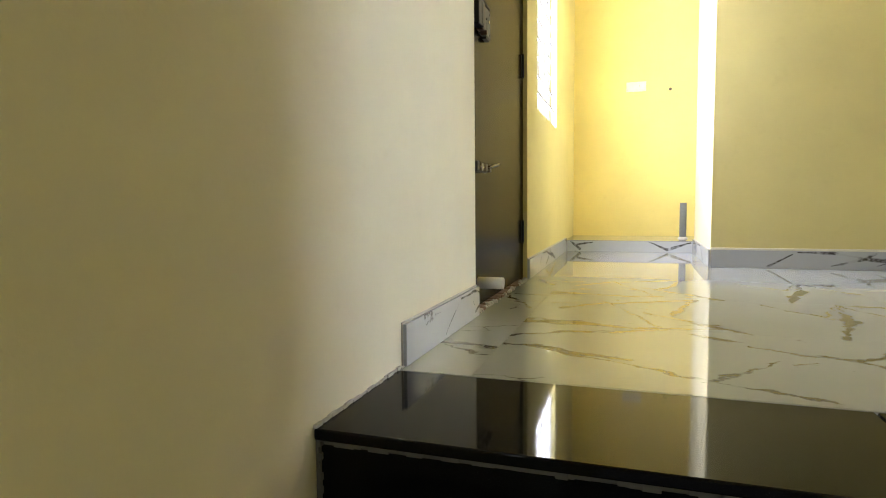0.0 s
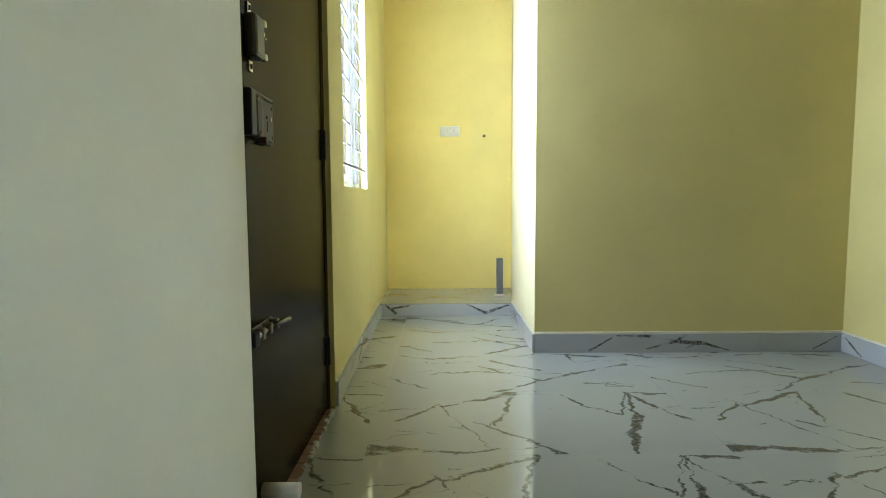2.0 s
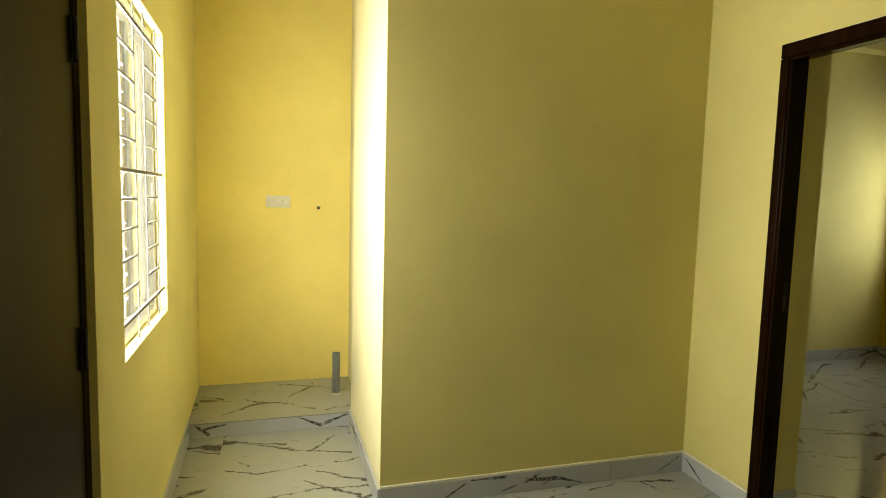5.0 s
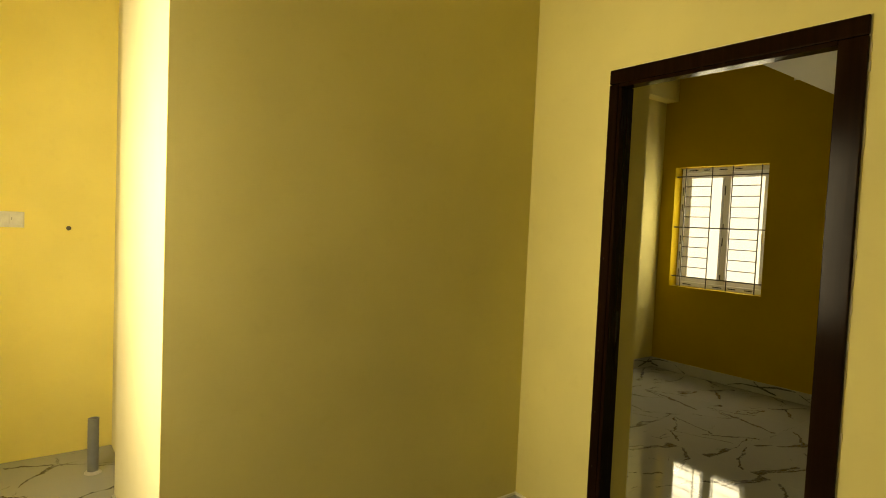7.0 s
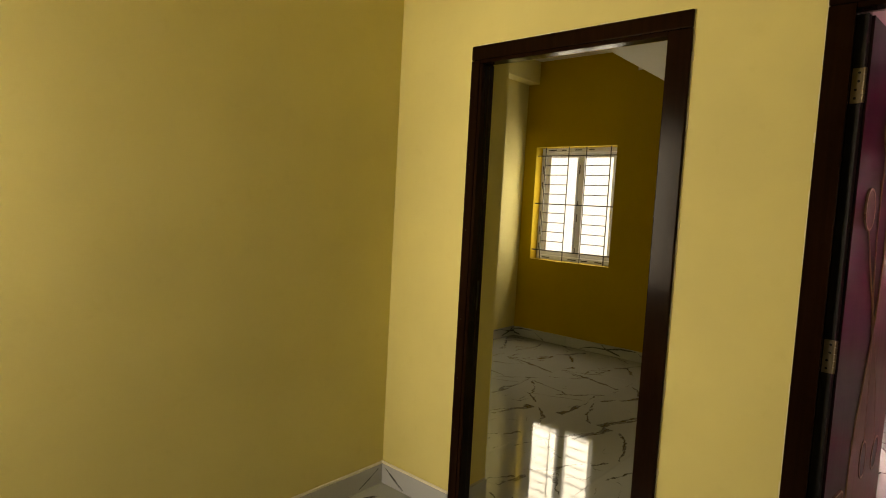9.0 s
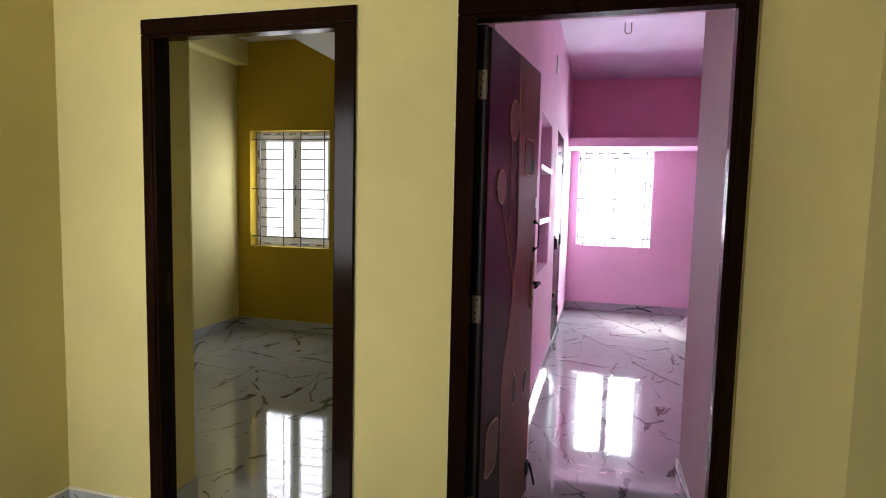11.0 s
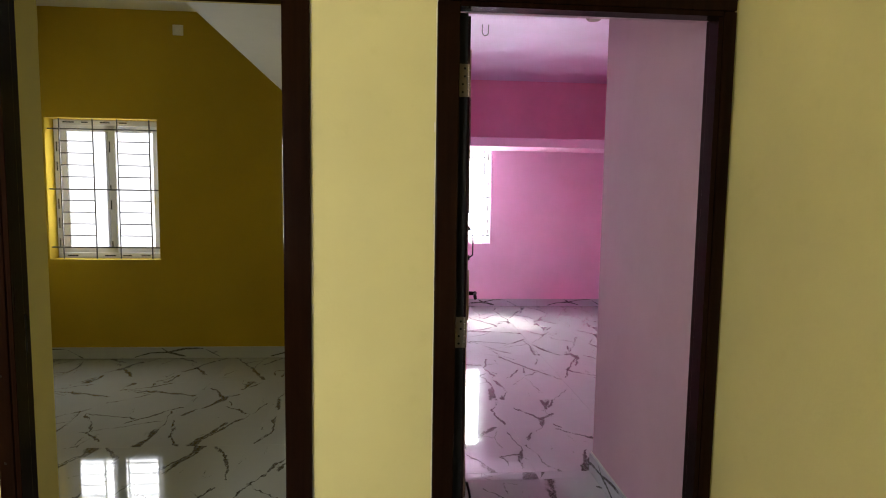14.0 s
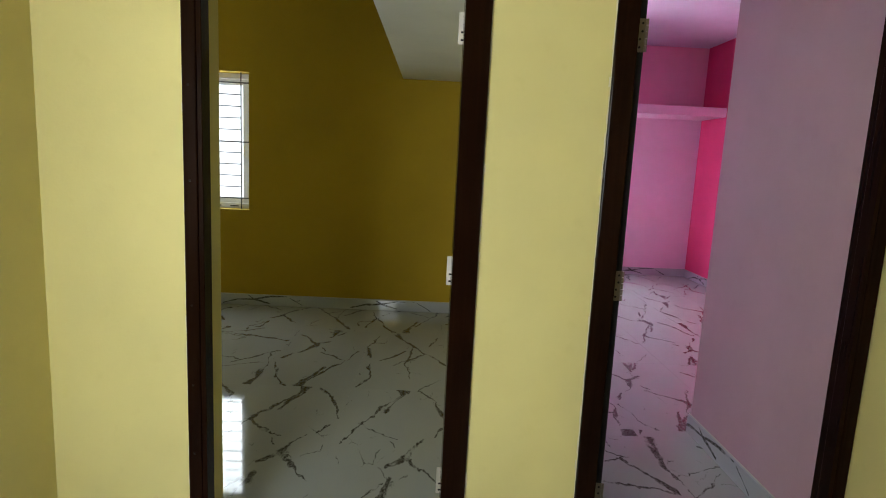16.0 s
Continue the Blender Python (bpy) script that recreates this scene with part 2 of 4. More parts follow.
def grained(name, c1, c2, rough, stretch=(30, 30, 1.5), bump=0.25, metal=0.0, coat=0.0, spec=0.15, patchy=0.4):
    m = Mat(name, rough, metal)
    mp = m.coords(stretch)
    nz = m.noise(mp, 1.0, 6, 0.6, 0.4)
    blot = m.noise(m.coords((2, 2, 2)), 1.5, 4)
    a = m.ramp(nz, 0, [(0.3, c1), (0.7, c2)])
    b = m.ramp(blot, 0, [(0.35, (0.8, 0.8, 0.8)), (0.65, (1.1, 1.1, 1.1))])
    m.colour(m.mix(1.0, a, b, "MULTIPLY"))
    rr = m.n("MapRange")
    rr.inputs["To Min"].default_value = rough * (1 - 0.75 * patchy)
    rr.inputs["To Max"].default_value = rough * (1 + 1.25 * patchy)
    m.link(blot, 0, rr, 0)
    m.t.links.new(rr.outputs[0], m.b.inputs["Roughness"])
    m.b.inputs["Coat Weight"].default_value = coat
    m.b.inputs["Specular IOR Level"].default_value = spec
    m.bump(nz, 0, bump, 0.001)
    return m.m


def plain(name, c, rough=0.4, metal=0.0, spec=0.5):
    m = Mat(name, rough, metal)
    m.b.inputs["Specular IOR Level"].default_value = spec
    nz = m.noise(m.coords(), 25, 5)
    m.colour(m.ramp(nz, 0, [(0.3, tuple(v * 0.85 for v in c)), (0.7, c)]))
    m.bump(nz, 0, 0.08, 0.0006)
    return m.m


CREAM = paint("cream_emulsion", C_CREAM)
PALE = paint("pale_cream_emulsion", (0.74, 0.69, 0.46))
CHALK = paint("chalky_cream_emulsion", (0.76, 0.715, 0.54))
YELLOW = paint("yellow_emulsion", C_YELLOW)
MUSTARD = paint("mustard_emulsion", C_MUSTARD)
PINK = paint("pink_emulsion", C_PINK)
ROSE = paint("deeper_rose_strip", C_ROSE)
# darker and greyer than the pink of the room's other walls
MAUVE = paint("greyed_pink_wall", (0.52, 0.345, 0.42))
HOT = paint("crimson_pink_emulsion", C_HOT)
WHITE = paint("white_ceiling_paint", (0.80, 0.80, 0.78), 0.7)
LILAC = paint("pale_pink_ceiling_paint", (0.74, 0.63, 0.80), 0.7)
MARBLE = marble("veined_floor_tile")
TILES = [marble("veined_floor_tile_" + k, drawn=p) for k, p in (("a", PRINT_A), ("b", PRINT_B), ("c", PRINT_C))]
SKIRT = marble("veined_skirting_tile", (0.46, 0.48, 0.52), 0.10, 1.1, -0.01, [
    (.002, .005, (.44, .092), (.60, .090), (.75, .060)), (.003, .007, (.60, .020), (.75, .060)), (.006, .003, (.75, .060), (.80, .090)),
    (.006, .003, (.75, .060), (.90, .050), (1.04, .012)), (.003, .002, (.29, .012), (.41, .080))], True)
SKIRT_V = marble("veined_platform_tile", (0.46, 0.48, 0.52), 0.10, 1.1, -0.01, [
    (.004, .006, (.02, .075), (.09, .020)), (.005, .002, (.05, .050), (.19, .072)), (.002, .005, (.60, .078), (.73, .016)), (.005, .003, (.73, .016), (.90, .072))], True)
WOOD = grained("polished_dark_wood", (0.0065, 0.0024, 0.0011), (0.016, 0.0060, 0.0028), 0.14, (40, 40, 2.0), 0.12, 0.0, 0.0, 0.07)
LEAF = grained("dark_brown_laminate", (0.014, 0.0088, 0.0014), (0.020, 0.0126, 0.0020), 0.22, (25, 25, 0.8), 0.02, 0.0, 0.0, 0.018, 0.08)
PURPLE = grained("dark_plum_veneer", (0.018, 0.006, 0.009), (0.034, 0.011, 0.015), 0.30, (50, 50, 1.5), 0.2)
BROWN = grained("light_brown_veneer", (0.17, 0.085, 0.075), (0.25, 0.135, 0.115), 0.32, (50, 50, 1.5), 0.2)
INLAY = plain("pale_inlay", (0.55, 0.38, 0.30), 0.4)
def upvc():
    """White plastic profile that lets a little daylight through."""
    m = Mat("white_upvc", 0.3)
    m.colour(m.ramp(m.noise(m.coords(), 25, 5), 0, [(0.3, (0.74, 0.74, 0.74)), (0.7, (0.82, 0.82, 0.82))]))
    tr = m.n("BsdfTranslucent")
    tr.inputs["Color"].default_value = (0.9, 0.9, 0.9, 1)
    mx = m.n("MixShader")
    mx.inputs[0].default_value = 0.28
    m.t.links.new(m.b.outputs[0], mx.inputs[1])
    m.t.links.new(tr.outputs[0], mx.inputs[2])
    m.t.links.new(mx.outputs[0], m.t.nodes["Material Output"].inputs[0])
    return m.m


UPVC = upvc()
SHELF = plain("white_shelf_paint", (0.80, 0.80, 0.80), 0.3)
GRILLE = plain("grey_painted_steel", (0.11, 0.11, 0.12), 0.4, 0.3)
CHROME = plain("chrome_steel", (0.62, 0.60, 0.56), 0.22, 1.0)
ZINC = plain("bright_zinc_steel", (0.66, 0.63, 0.56), 0.42, 0.45)
BRASSY = plain("bronzed_steel", (0.17, 0.14, 0.10), 0.35, 0.9)
BRASS = plain("worn_brass", (0.40, 0.31, 0.19), 0.45, 0.7)
LATCH = plain("dull_bronze_enamel", (0.060, 0.054, 0.032), 0.45, 0.2)
OXIDE = plain("dark_oxidised_steel", (0.022, 0.021, 0.014), 0.5, 0.1, 0.25)
PACKER = plain("dark_brown_packer", (0.05, 0.022, 0.009), 0.6)
DIMCEM = plain("grey_stain_mortar", (0.16, 0.155, 0.14), 0.9)
BLACK = plain("blackened_steel", (0.0065, 0.006, 0.0055), 0.5, 0.05, 0.2)
PVC = plain("grey_pvc", (0.20, 0.21, 0.22), 0.45)
PLASTIC = plain("white_switch_plastic", (0.82, 0.80, 0.76), 0.35)
RUBBER = plain("white_rubber", (0.80, 0.79, 0.77), 0.5)
GROUT = plain("pale_grout", (0.36, 0.365, 0.36), 0.6)
CEMENT = plain("pale_cement", (0.52, 0.50, 0.46), 0.9)
INK = plain("black_print", (0.04, 0.04, 0.04), 0.6)
BRONZE = plain("brown_terminal_plate", (0.25, 0.17, 0.17), 0.5)


def granite():
    m = Mat("polished_black_granite", 0.09)
    m.b.inputs["Specular IOR Level"].default_value = 0.12
    mp = m.coords()
    v = m.n("TexVoronoi", Scale=420.0)
    m.link(mp, 0, v, "Vector")
    fleck = m.ramp(v, 0, [(0.0, (0.03, 0.03, 0.03)), (0.22, (0.006, 0.006, 0.006)), (1.0, (0.0045, 0.0045, 0.0045))])
    film = m.ramp(m.noise(mp, 5, 6), 0, [(0.4, (1, 1, 1)), (0.8, (1.6, 1.55, 1.45))])
    m.colour(m.mix(1.0, fleck, film, "MULTIPLY"))
    rr = m.n("MapRange")
    rr.inputs["To Min"].default_value = 0.03
    rr.inputs["To Max"].default_value = 0.09
    m.link(m.noise(mp, 9, 5), 0, rr, 0)
    m.t.links.new(rr.outputs[0], m.b.inputs["Roughness"])
    return m.m


GRANITE = granite()


def glass():
    m = bpy.data.materials.new("clear_glass")
    m.use_nodes = True
    b = m.node_tree.nodes["Principled BSDF"]
    b.inputs["Transmission Weight"].default_value = 1.0
    b.inputs["Roughness"].default_value = 0.0
    b.inputs["IOR"].default_value = 1.45
    return m


GLASS = glass()


# ---- mesh helpers ----
def box(bm, x0, x1, y0, y1, z0, z1, bevel=0.0):
    g = bmesh.ops.create_cube(bm, size=1.0)
    vs = g["verts"]
    for v in vs:
        v.co = Vector(((x0 + x1) / 2 + v.co.x * (x1 - x0), (y0 + y1) / 2 + v.co.y * (y1 - y0), (z0 + z1) / 2 + v.co.z * (z1 - z0)))
    if bevel:
        es = list({e for v in vs for e in v.link_edges})
        bmesh.ops.bevel(bm, geom=es, offset=bevel, segments=2, profile=0.5, affect="EDGES")
    return bm


def rod(bm, a, b, r, sides=10):
    a, b = Vector(a), Vector(b)
    m = Matrix.Translation((a + b) / 2) @ (b - a).to_track_quat("Z", "Y").to_matrix().to_4x4()
    bmesh.ops.create_cone(bm, cap_ends=True, segments=sides, radius1=r, radius2=r, depth=(b - a).length, matrix=m)
    return bm


def prism(bm, pts, y0, y1):
    """A polygon in x and z, drawn out from y0 to y1."""
    lo = [bm.verts.new((x, y0, z)) for x, z in pts]
    hi = [bm.verts.new((x, y1, z)) for x, z in pts]
    bm.faces.new(lo)
    bm.faces.new(hi[::-1])
    for i in range(len(pts)):
        j = (i + 1) % len(pts)
        bm.faces.new((lo[j], lo[i], hi[i], hi[j]))
    bmesh.ops.recalc_face_normals(bm, faces=bm.faces)
    return bm


def mesh_of(bm, name, material, smooth=False):
    me = bpy.data.meshes.new(name)
    bm.to_mesh(me)
    bm.free()
    me.materials.append(material)
    if smooth:
        for p in me.polygons:
            p.use_smooth = True
    return me


def part(name, bm, material, parent, label="", smooth=False):
    ob = new(name, mesh_of(bm, name, material, smooth))
    ob.parent = parent
    if label:
        ob["label"] = label
    return ob


def setting(name, bm, material, label, category):
    return tagged(new(name, mesh_of(bm, name, material)), label, category, kind="structure")


def thing(name, m, label, category, group="", kind=""):
    ob = tagged(new(name), label, category, group, kind)
    ob.matrix_world = m
    return ob


def cut_wall(axis, a, b, lo, hi, z0, z1, holes):
    """A wall between a and b in its thickness axis, from lo to hi along the other, with holes (from, to, bottom, top)."""
    bm = bmesh.new()

    def put(p, q, r, s):
        if q - p > 1e-5 and s - r > 1e-5:
            box(bm, a, b, p, q, r, s) if axis == "x" else box(bm, p, q, a, b, r, s)
    at = lo
    for p, q, r, s in sorted(holes):
        put(at, p, z0, z1)
        put(p, q, z0, r)
        put(p, q, s, z1)
        at = q
    put(at, hi, z0, z1)
    return bm


# ---- walls ----
LEAN = 0.013                                    # the left wall drifts outwards past the door
bm = cut_wall("x", XL - 0.2, XL, 1.835, YB + 0.2, LOW - 0.1, H, [(1.835, 2.80, 0, 2.12), WK])
for v in bm.verts:
    v.co.x -= max(0.0, v.co.y - 2.80) * LEAN
setting("wall_left", bm, CREAM,
        "cream painted plaster wall with bathroom door and window", "wall")
# the hole beside the stairs is invented, for the added stair fill
setting("wall_stair_left", cut_wall("x", XL - 0.2, XL, -2.6, 1.835, LOW - 0.1, H, [(-1.2, -0.3, 0.6, 1.8)]), CHALK,
        "pale cream painted plaster wall beside the stairs", "wall")
setting("wall_alcove_back", cut_wall("y", YB, YB + 0.2, XL - 0.05, XA + 0.07, -0.1, H, []), YELLOW, "yellow painted end wall of the kitchen alcove", "wall")
bm = cut_wall("x", XA, XA + T, YP + 0.004, 4.625, -0.1, H, [])
box(bm, XA + 0.07, XA + T, 4.625, YB + 0.2, -0.1, H)
setting("wall_alcove_right", bm, PALE, "pale cream painted side wall of the kitchen alcove", "wall")
pier = cut_wall("y", YP, YP + T, XA + T, XD, -0.1, H, [])
box(pier, XA, XA + T, YP, YP + 0.004, -0.1, H)
setting("wall_pier", pier, CREAM, "cream painted wall between alcove and doors", "wall")
setting("wall_doors", cut_wall("x", XD, XD + TD, YR, YY + 0.2, -0.1, H, [(*D1, -0.1, DH), (*D2, -0.1, DH)]), CREAM, "cream painted wall with two doorways", "wall")
bm = cut_wall("y", YR - T, YW, XR, XD - 0.0005, -0.1, H, [])
box(bm, XD - 0.0005, XD + TD, YR - T, YR - 0.0005, -0.1, H)
setting("wall_return", bm, CREAM, "cream painted return wall beside the pink room's door", "wall")
setting("wall_stair_right", cut_wall("x", XR, XR + T, -2.6, YR - T, LOW - 0.1, H, []), CREAM, "cream painted stairwell wall", "wall")
# out of view; the opening is added to let the landing fill in
setting("wall_stair_back", cut_wall("y", -2.8, -2.6, XL - 0.2, XR + T, LOW - 0.1, H, [(-0.3, 0.9, LOW, LOW + 2.4)]), CREAM, "cream painted stairwell wall with an added, unseen opening", "wall")
setting("wall_mustard_side", cut_wall("y", YY, YY + 0.2, XD + TD, YX + 0.2, -0.1, H, []), CREAM, "cream painted side wall of the mustard room", "wall")
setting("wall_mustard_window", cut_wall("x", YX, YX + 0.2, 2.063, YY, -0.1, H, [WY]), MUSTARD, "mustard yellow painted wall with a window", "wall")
setting("wall_mustard_near", cut_wall("y", PY1 + 0.153, PY1 + 0.303, XD + TD, YX + 0.2, -0.1, H, []), CREAM, "cream painted partition of the mustard room", "wall")

NICHE = (4.10, 4.98, 0.92, 2.06)
PDOOR = (5.62, 6.52, 0.0, 2.12)
setting("wall_pink_left", cut_wall("y", PY1, PY1 + 0.15, XD + TD, PX + 0.2, -0.1, H, [NICHE, PDOOR]), PINK, "pink painted wall with shelf niche and door", "wall")
setting("niche_back", box(bmesh.new(), NICHE[0] - 0.02, NICHE[1] + 0.02, PY1 + 0.152, PY1 + 0.17, NICHE[2] - 0.02, NICHE[3] + 0.02), PINK, "pink back of the shelf niche", "niche")
setting("wall_pink_window", cut_wall("x", PX, PX + 0.2, PY0 - T, PY1, -0.1, H, [WP]), PINK, "pink painted wall with a window", "wall")
setting("wall_pink_right", cut_wall("y", PY0 - T, PY0, PN - T, PX, -0.1, H, []), HOT, "crimson pink accent wall", "wall")
setting("wall_pink_near", cut_wall("x", PN - T, PN, PY0, YR - T, -0.1, H, []), PINK, "pink painted wall beside the entrance passage", "wall")
setting("wall_pink_passage", cut_wall("y", YR - T, YR - 0.001, XD + TD, PN, -0.1, H, []), MAUVE, "greyed pink side of the entrance passage", "wall")

# thin sheet over the wall above the loft, redder than the pink below
setting("wall_pink_above_loft", box(bmesh.new(), PX - 0.004, PX - 0.0005, PY0 + 0.001, PY1 - 0.001, 2.231, H - 0.001), ROSE, "deeper rose wall strip above the loft", "wall")

# ---- ceilings, beam, loft ----
bm = box(bmesh.new(), XL - 0.2, XD + TD, -2.8, YY + 0.3, H, H + 0.12)
setting("ceiling_hall", bm, CREAM, "cream painted hall ceiling", "ceiling")
setting("ceiling_mustard", box(bmesh.new(), XD + TD, YX + 0.2, PY1 + 0.152, YY + 0.2, H, H + 0.12), WHITE, "white painted ceiling of the mustard room", "ceiling")
setting("ceiling_pink", box(bmesh.new(), XD + TD, PX + 0.2, PY0 - T, PY1 + 0.15, H, H + 0.12), LILAC, "pale pink painted ceiling", "ceiling")
setting("ceiling_beam", box(bmesh.new(), XD + TD, YX, 5.01, YY, 2.81, H, 0.004), CREAM, "cream painted beam along the ceiling", "beam")
setting("loft_slab_mustard", box(bmesh.new(), XD + TD, YX, 2.063, 2.688, 2.135, 2.245, 0.004), WHITE, "white painted loft slab of the mustard room", "loft")
setting("loft_slab", box(bmesh.new(), 7.34, PX, PY0, PY1, 2.12, 2.23, 0.005), PINK, "pink painted loft slab above the window", "loft")

# ---- stairs ----
NOSE, TREAD, RISE = 0.79, 0.24, 0.19
stairs = thing("staircase", pose(0, 0, 0), "black granite stairs with rough cement risers", "stairs", kind="structure")
bm = bmesh.new()
for i in range(1, 10):
    box(bm, XL, XR, NOSE - TREAD * i, NOSE - TREAD * (i - 1) + 0.02, -RISE * i - 0.20, -RISE * i - 0.02)
box(bm, XL, XR, NOSE + 0.02, 1.15, -0.22, -0.022)
part("stair_core", bm, DIMCEM, stairs, "rough cement stair core")
for i in range(0, 10):
    y1 = NOSE - TREAD * (i - 1) if i else 1.152
    for x0, x1 in ((XL + 0.002, XA), (XA + 0.004, XR - 0.002)):
        part("tread", box(bmesh.new(), x0, x1, NOSE - TREAD * i, y1, -RISE * i - 0.02, -RISE * i, 0.003), GRANITE, stairs)
    if i < 9:
        part("riser", box(bmesh.new(), XL + 0.008, XR - 0.002, NOSE - TREAD * i + 0.014, NOSE - TREAD * i + 0.0195, -RISE * (i + 1), -RISE * i - 0.034), GRANITE, stairs)
bm = bmesh.new()
rng = random.Random(4)
x = XL + 0.006
while x < XR - 0.01:
    w = 0.008 + 0.03 * rng.random()
    d = 0.003 + 0.009 * rng.random()
    box(bm, x, min(x + w + 0.002, XR - 0.004), NOSE + 0.006 + 0.004 * rng.random(), NOSE + 0.018, -0.022 - d, -0.0205, 0.0015)
    x += w
for k in range(14):
    box(bm, XL + 0.001, XL + 0.006 + 0.006 * rng.random(), NOSE + 0.006, NOSE + 0.018, -0.022 - 0.012 * (k + 1), -0.021 - 0.012 * k, 0.001)
part("mortar_bead", bm, DIMCEM, stairs, "uneven grey mortar under the granite nosing")
bm = bmesh.new()
y = NOSE + 0.002
while y < 1.17:
    w = 0.008 + 0.022 * rng.random()
    box(bm, XL, XL + 0.003 + 0.005 * rng.random(), y, y + w + 0.001, -0.002, 0.002 + 0.005 * rng.random(), 0.0008)
    y += w
part("wall_joint", bm, CEMENT, stairs, "pale mortar joint along the wall")
setting("landing_floor", box(bmesh.new(), XL - 0.2, XR + T, -2.8, NOSE - TREAD * 9, LOW - 0.1, LOW), GRANITE, "black granite lower landing", "floor")

# ---- floors of veined tiles ----
def tiled(name, x0, x1, y0, y1, ox, oy, tx, ty, z, label, skip=None, rows=None, seed=1):
    """A grout bed with separate tiles, cut along the walls."""
    base = setting(name, box(bmesh.new(), x0, x1, y0, y1, z - 0.12, z - 0.0009), GROUT, label, "floor")
    shared = {}
    rng = random.Random(seed)
    i0, i1 = math.floor((x0 - ox) / tx), math.ceil((x1 - ox) / tx)
    j0, j1 = math.floor((y0 - oy) / ty), math.ceil((y1 - oy) / ty)
    for i in range(i0, i1):
        for j in range(j0, j1):
            ax, bx = max(x0, ox + i * tx), min(x1, ox + (i + 1) * tx)
            ay, by = max(y0, oy + j * ty), min(y1, oy + (j + 1) * ty)
            if skip:
                bx, by = skip(ax, bx, ay, by)
            if bx - ax < 0.03 or by - ay < 0.03:
                continue
            cx, cy = ox + (i + 0.5) * tx, oy + (j + 0.5) * ty
            which, turn = (rows[j - j0], 0) if rows else (rng.randrange(3), rng.randrange(2))
            cut = (cx - bx, cx - ax, cy - by, cy - ay) if turn else (ax - cx, bx - cx, ay - cy, by - cy)
            key = (*(round(v, 4) for v in cut), which)
            if key not in shared:
                g = 0.0004
                shared[key] = mesh_of(box(bmesh.new(), key[0] + g, key[1] - g, key[2] + g, key[3] - g, -0.009, 0.0, 0.0003), "floor_tile", TILES[which])
            ob = new("floor_tile", shared[key])
            ob.parent = base
            ob.location = (cx, cy, z)
            ob.rotation_euler[2] = math.pi * turn
    return base


# ---- door frames and doors ----
def door_frame(m, w, h, label, near, far, depth=0.112, face=0.060):
    """Across x from 0 to w, front face at y 0, going back along y."""
    f = thing("door_frame", m, label, "door frame", "door frames of the hall", "structure")
    for x0, x1 in ((0, near), (w - far, w)):
        bm = box(bmesh.new(), x0, x1, 0, depth, 0, h - face - 0.002, 0.004)
        part("jamb", bm, WOOD, f)
    part("head", box(bmesh.new(), 0, w, 0, depth, h - face, h, 0.004), WOOD, f)
    for x0, x1, on in ((near + 0.0005, near + 0.016, near < far), (w - far - 0.016, w - far - 0.0005, far < near)):
        if on:
            part("door_stop", box(bmesh.new(), x0, x1, 0.004, 0.058, 0, h - face - 0.018, 0.002), WOOD, f)
    part("door_stop", box(bmesh.new(), near + 0.001, w - far - 0.001, 0.004, 0.058, h - face - 0.016, h - face - 0.0005, 0.002), WOOD, f)
    return f


def hinge(m, parent=None, material=CHROME):
    """A butt hinge: plate in x and z, knuckle along z, screws."""
    h = part("hinge", box(bmesh.new(), -0.014, 0.014, -0.002, 0.0, -0.05, 0.05, 0.0006), material, parent, "steel butt hinge with screws")
    h.matrix_world = m
    bm = bmesh.new()
    for k in range(5):
        rod(bm, (0.016, -0.003, -0.05 + 0.02 * k + 0.001), (0.016, -0.003, -0.03 + 0.02 * k - 0.001), 0.0045)
    part("knuckle", bm, material, h)
    bm = bmesh.new()
    for z in (-0.036, -0.012, 0.012, 0.036):
        rod(bm, (-0.003 + 0.006 * (z > 0), -0.0035, z), (-0.003 + 0.006 * (z > 0), -0.0015, z), 0.0038, 8)
    part("screw", bm, BLACK, h)
    return h


FX = XD - 0.015
frame_1 = door_frame(pose(FX, D1[1], 0, 0, 0, -90), D1[1] - D1[0], DH, "polished dark brown door frame without a door leaf", 0.044, 0.082)
frame_2 = door_frame(pose(FX, D2[1], 0, 0, 0, -90), D2[1] - D2[0], DH, "polished dark brown door frame of the pink room", 0.069, 0.040)
for z in (1.85, 1.06, 0.29):
    hinge(pose(XD + 0.099, D1[0] + 0.082, z, 0, 0, -90), frame_1, ZINC)
part("latch_slot", box(bmesh.new(), 0.0435, 0.0455, 0.070, 0.090, 0.98, 1.10, 0.0005), BLACK, frame_1, "dark latch slot in the jamb")

# plaster reveals behind the frame
bm = box(bmesh.new(), XD + 0.098, XD + TD, 3.136, D1[1], 0, DH)
box(bm, XD + 0.098, XD + TD, D1[0], 2.236, 0, DH)
box(bm, XD + 0.098, XD + TD, 2.236, 3.136, 2.115, DH)
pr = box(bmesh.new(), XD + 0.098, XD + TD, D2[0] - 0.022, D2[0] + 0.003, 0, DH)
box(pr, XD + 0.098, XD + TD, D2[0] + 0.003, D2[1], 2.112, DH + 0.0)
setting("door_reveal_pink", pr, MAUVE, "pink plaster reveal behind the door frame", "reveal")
setting("door_reveal", bm, CREAM, "cream plaster reveal behind the door frame", "reveal")


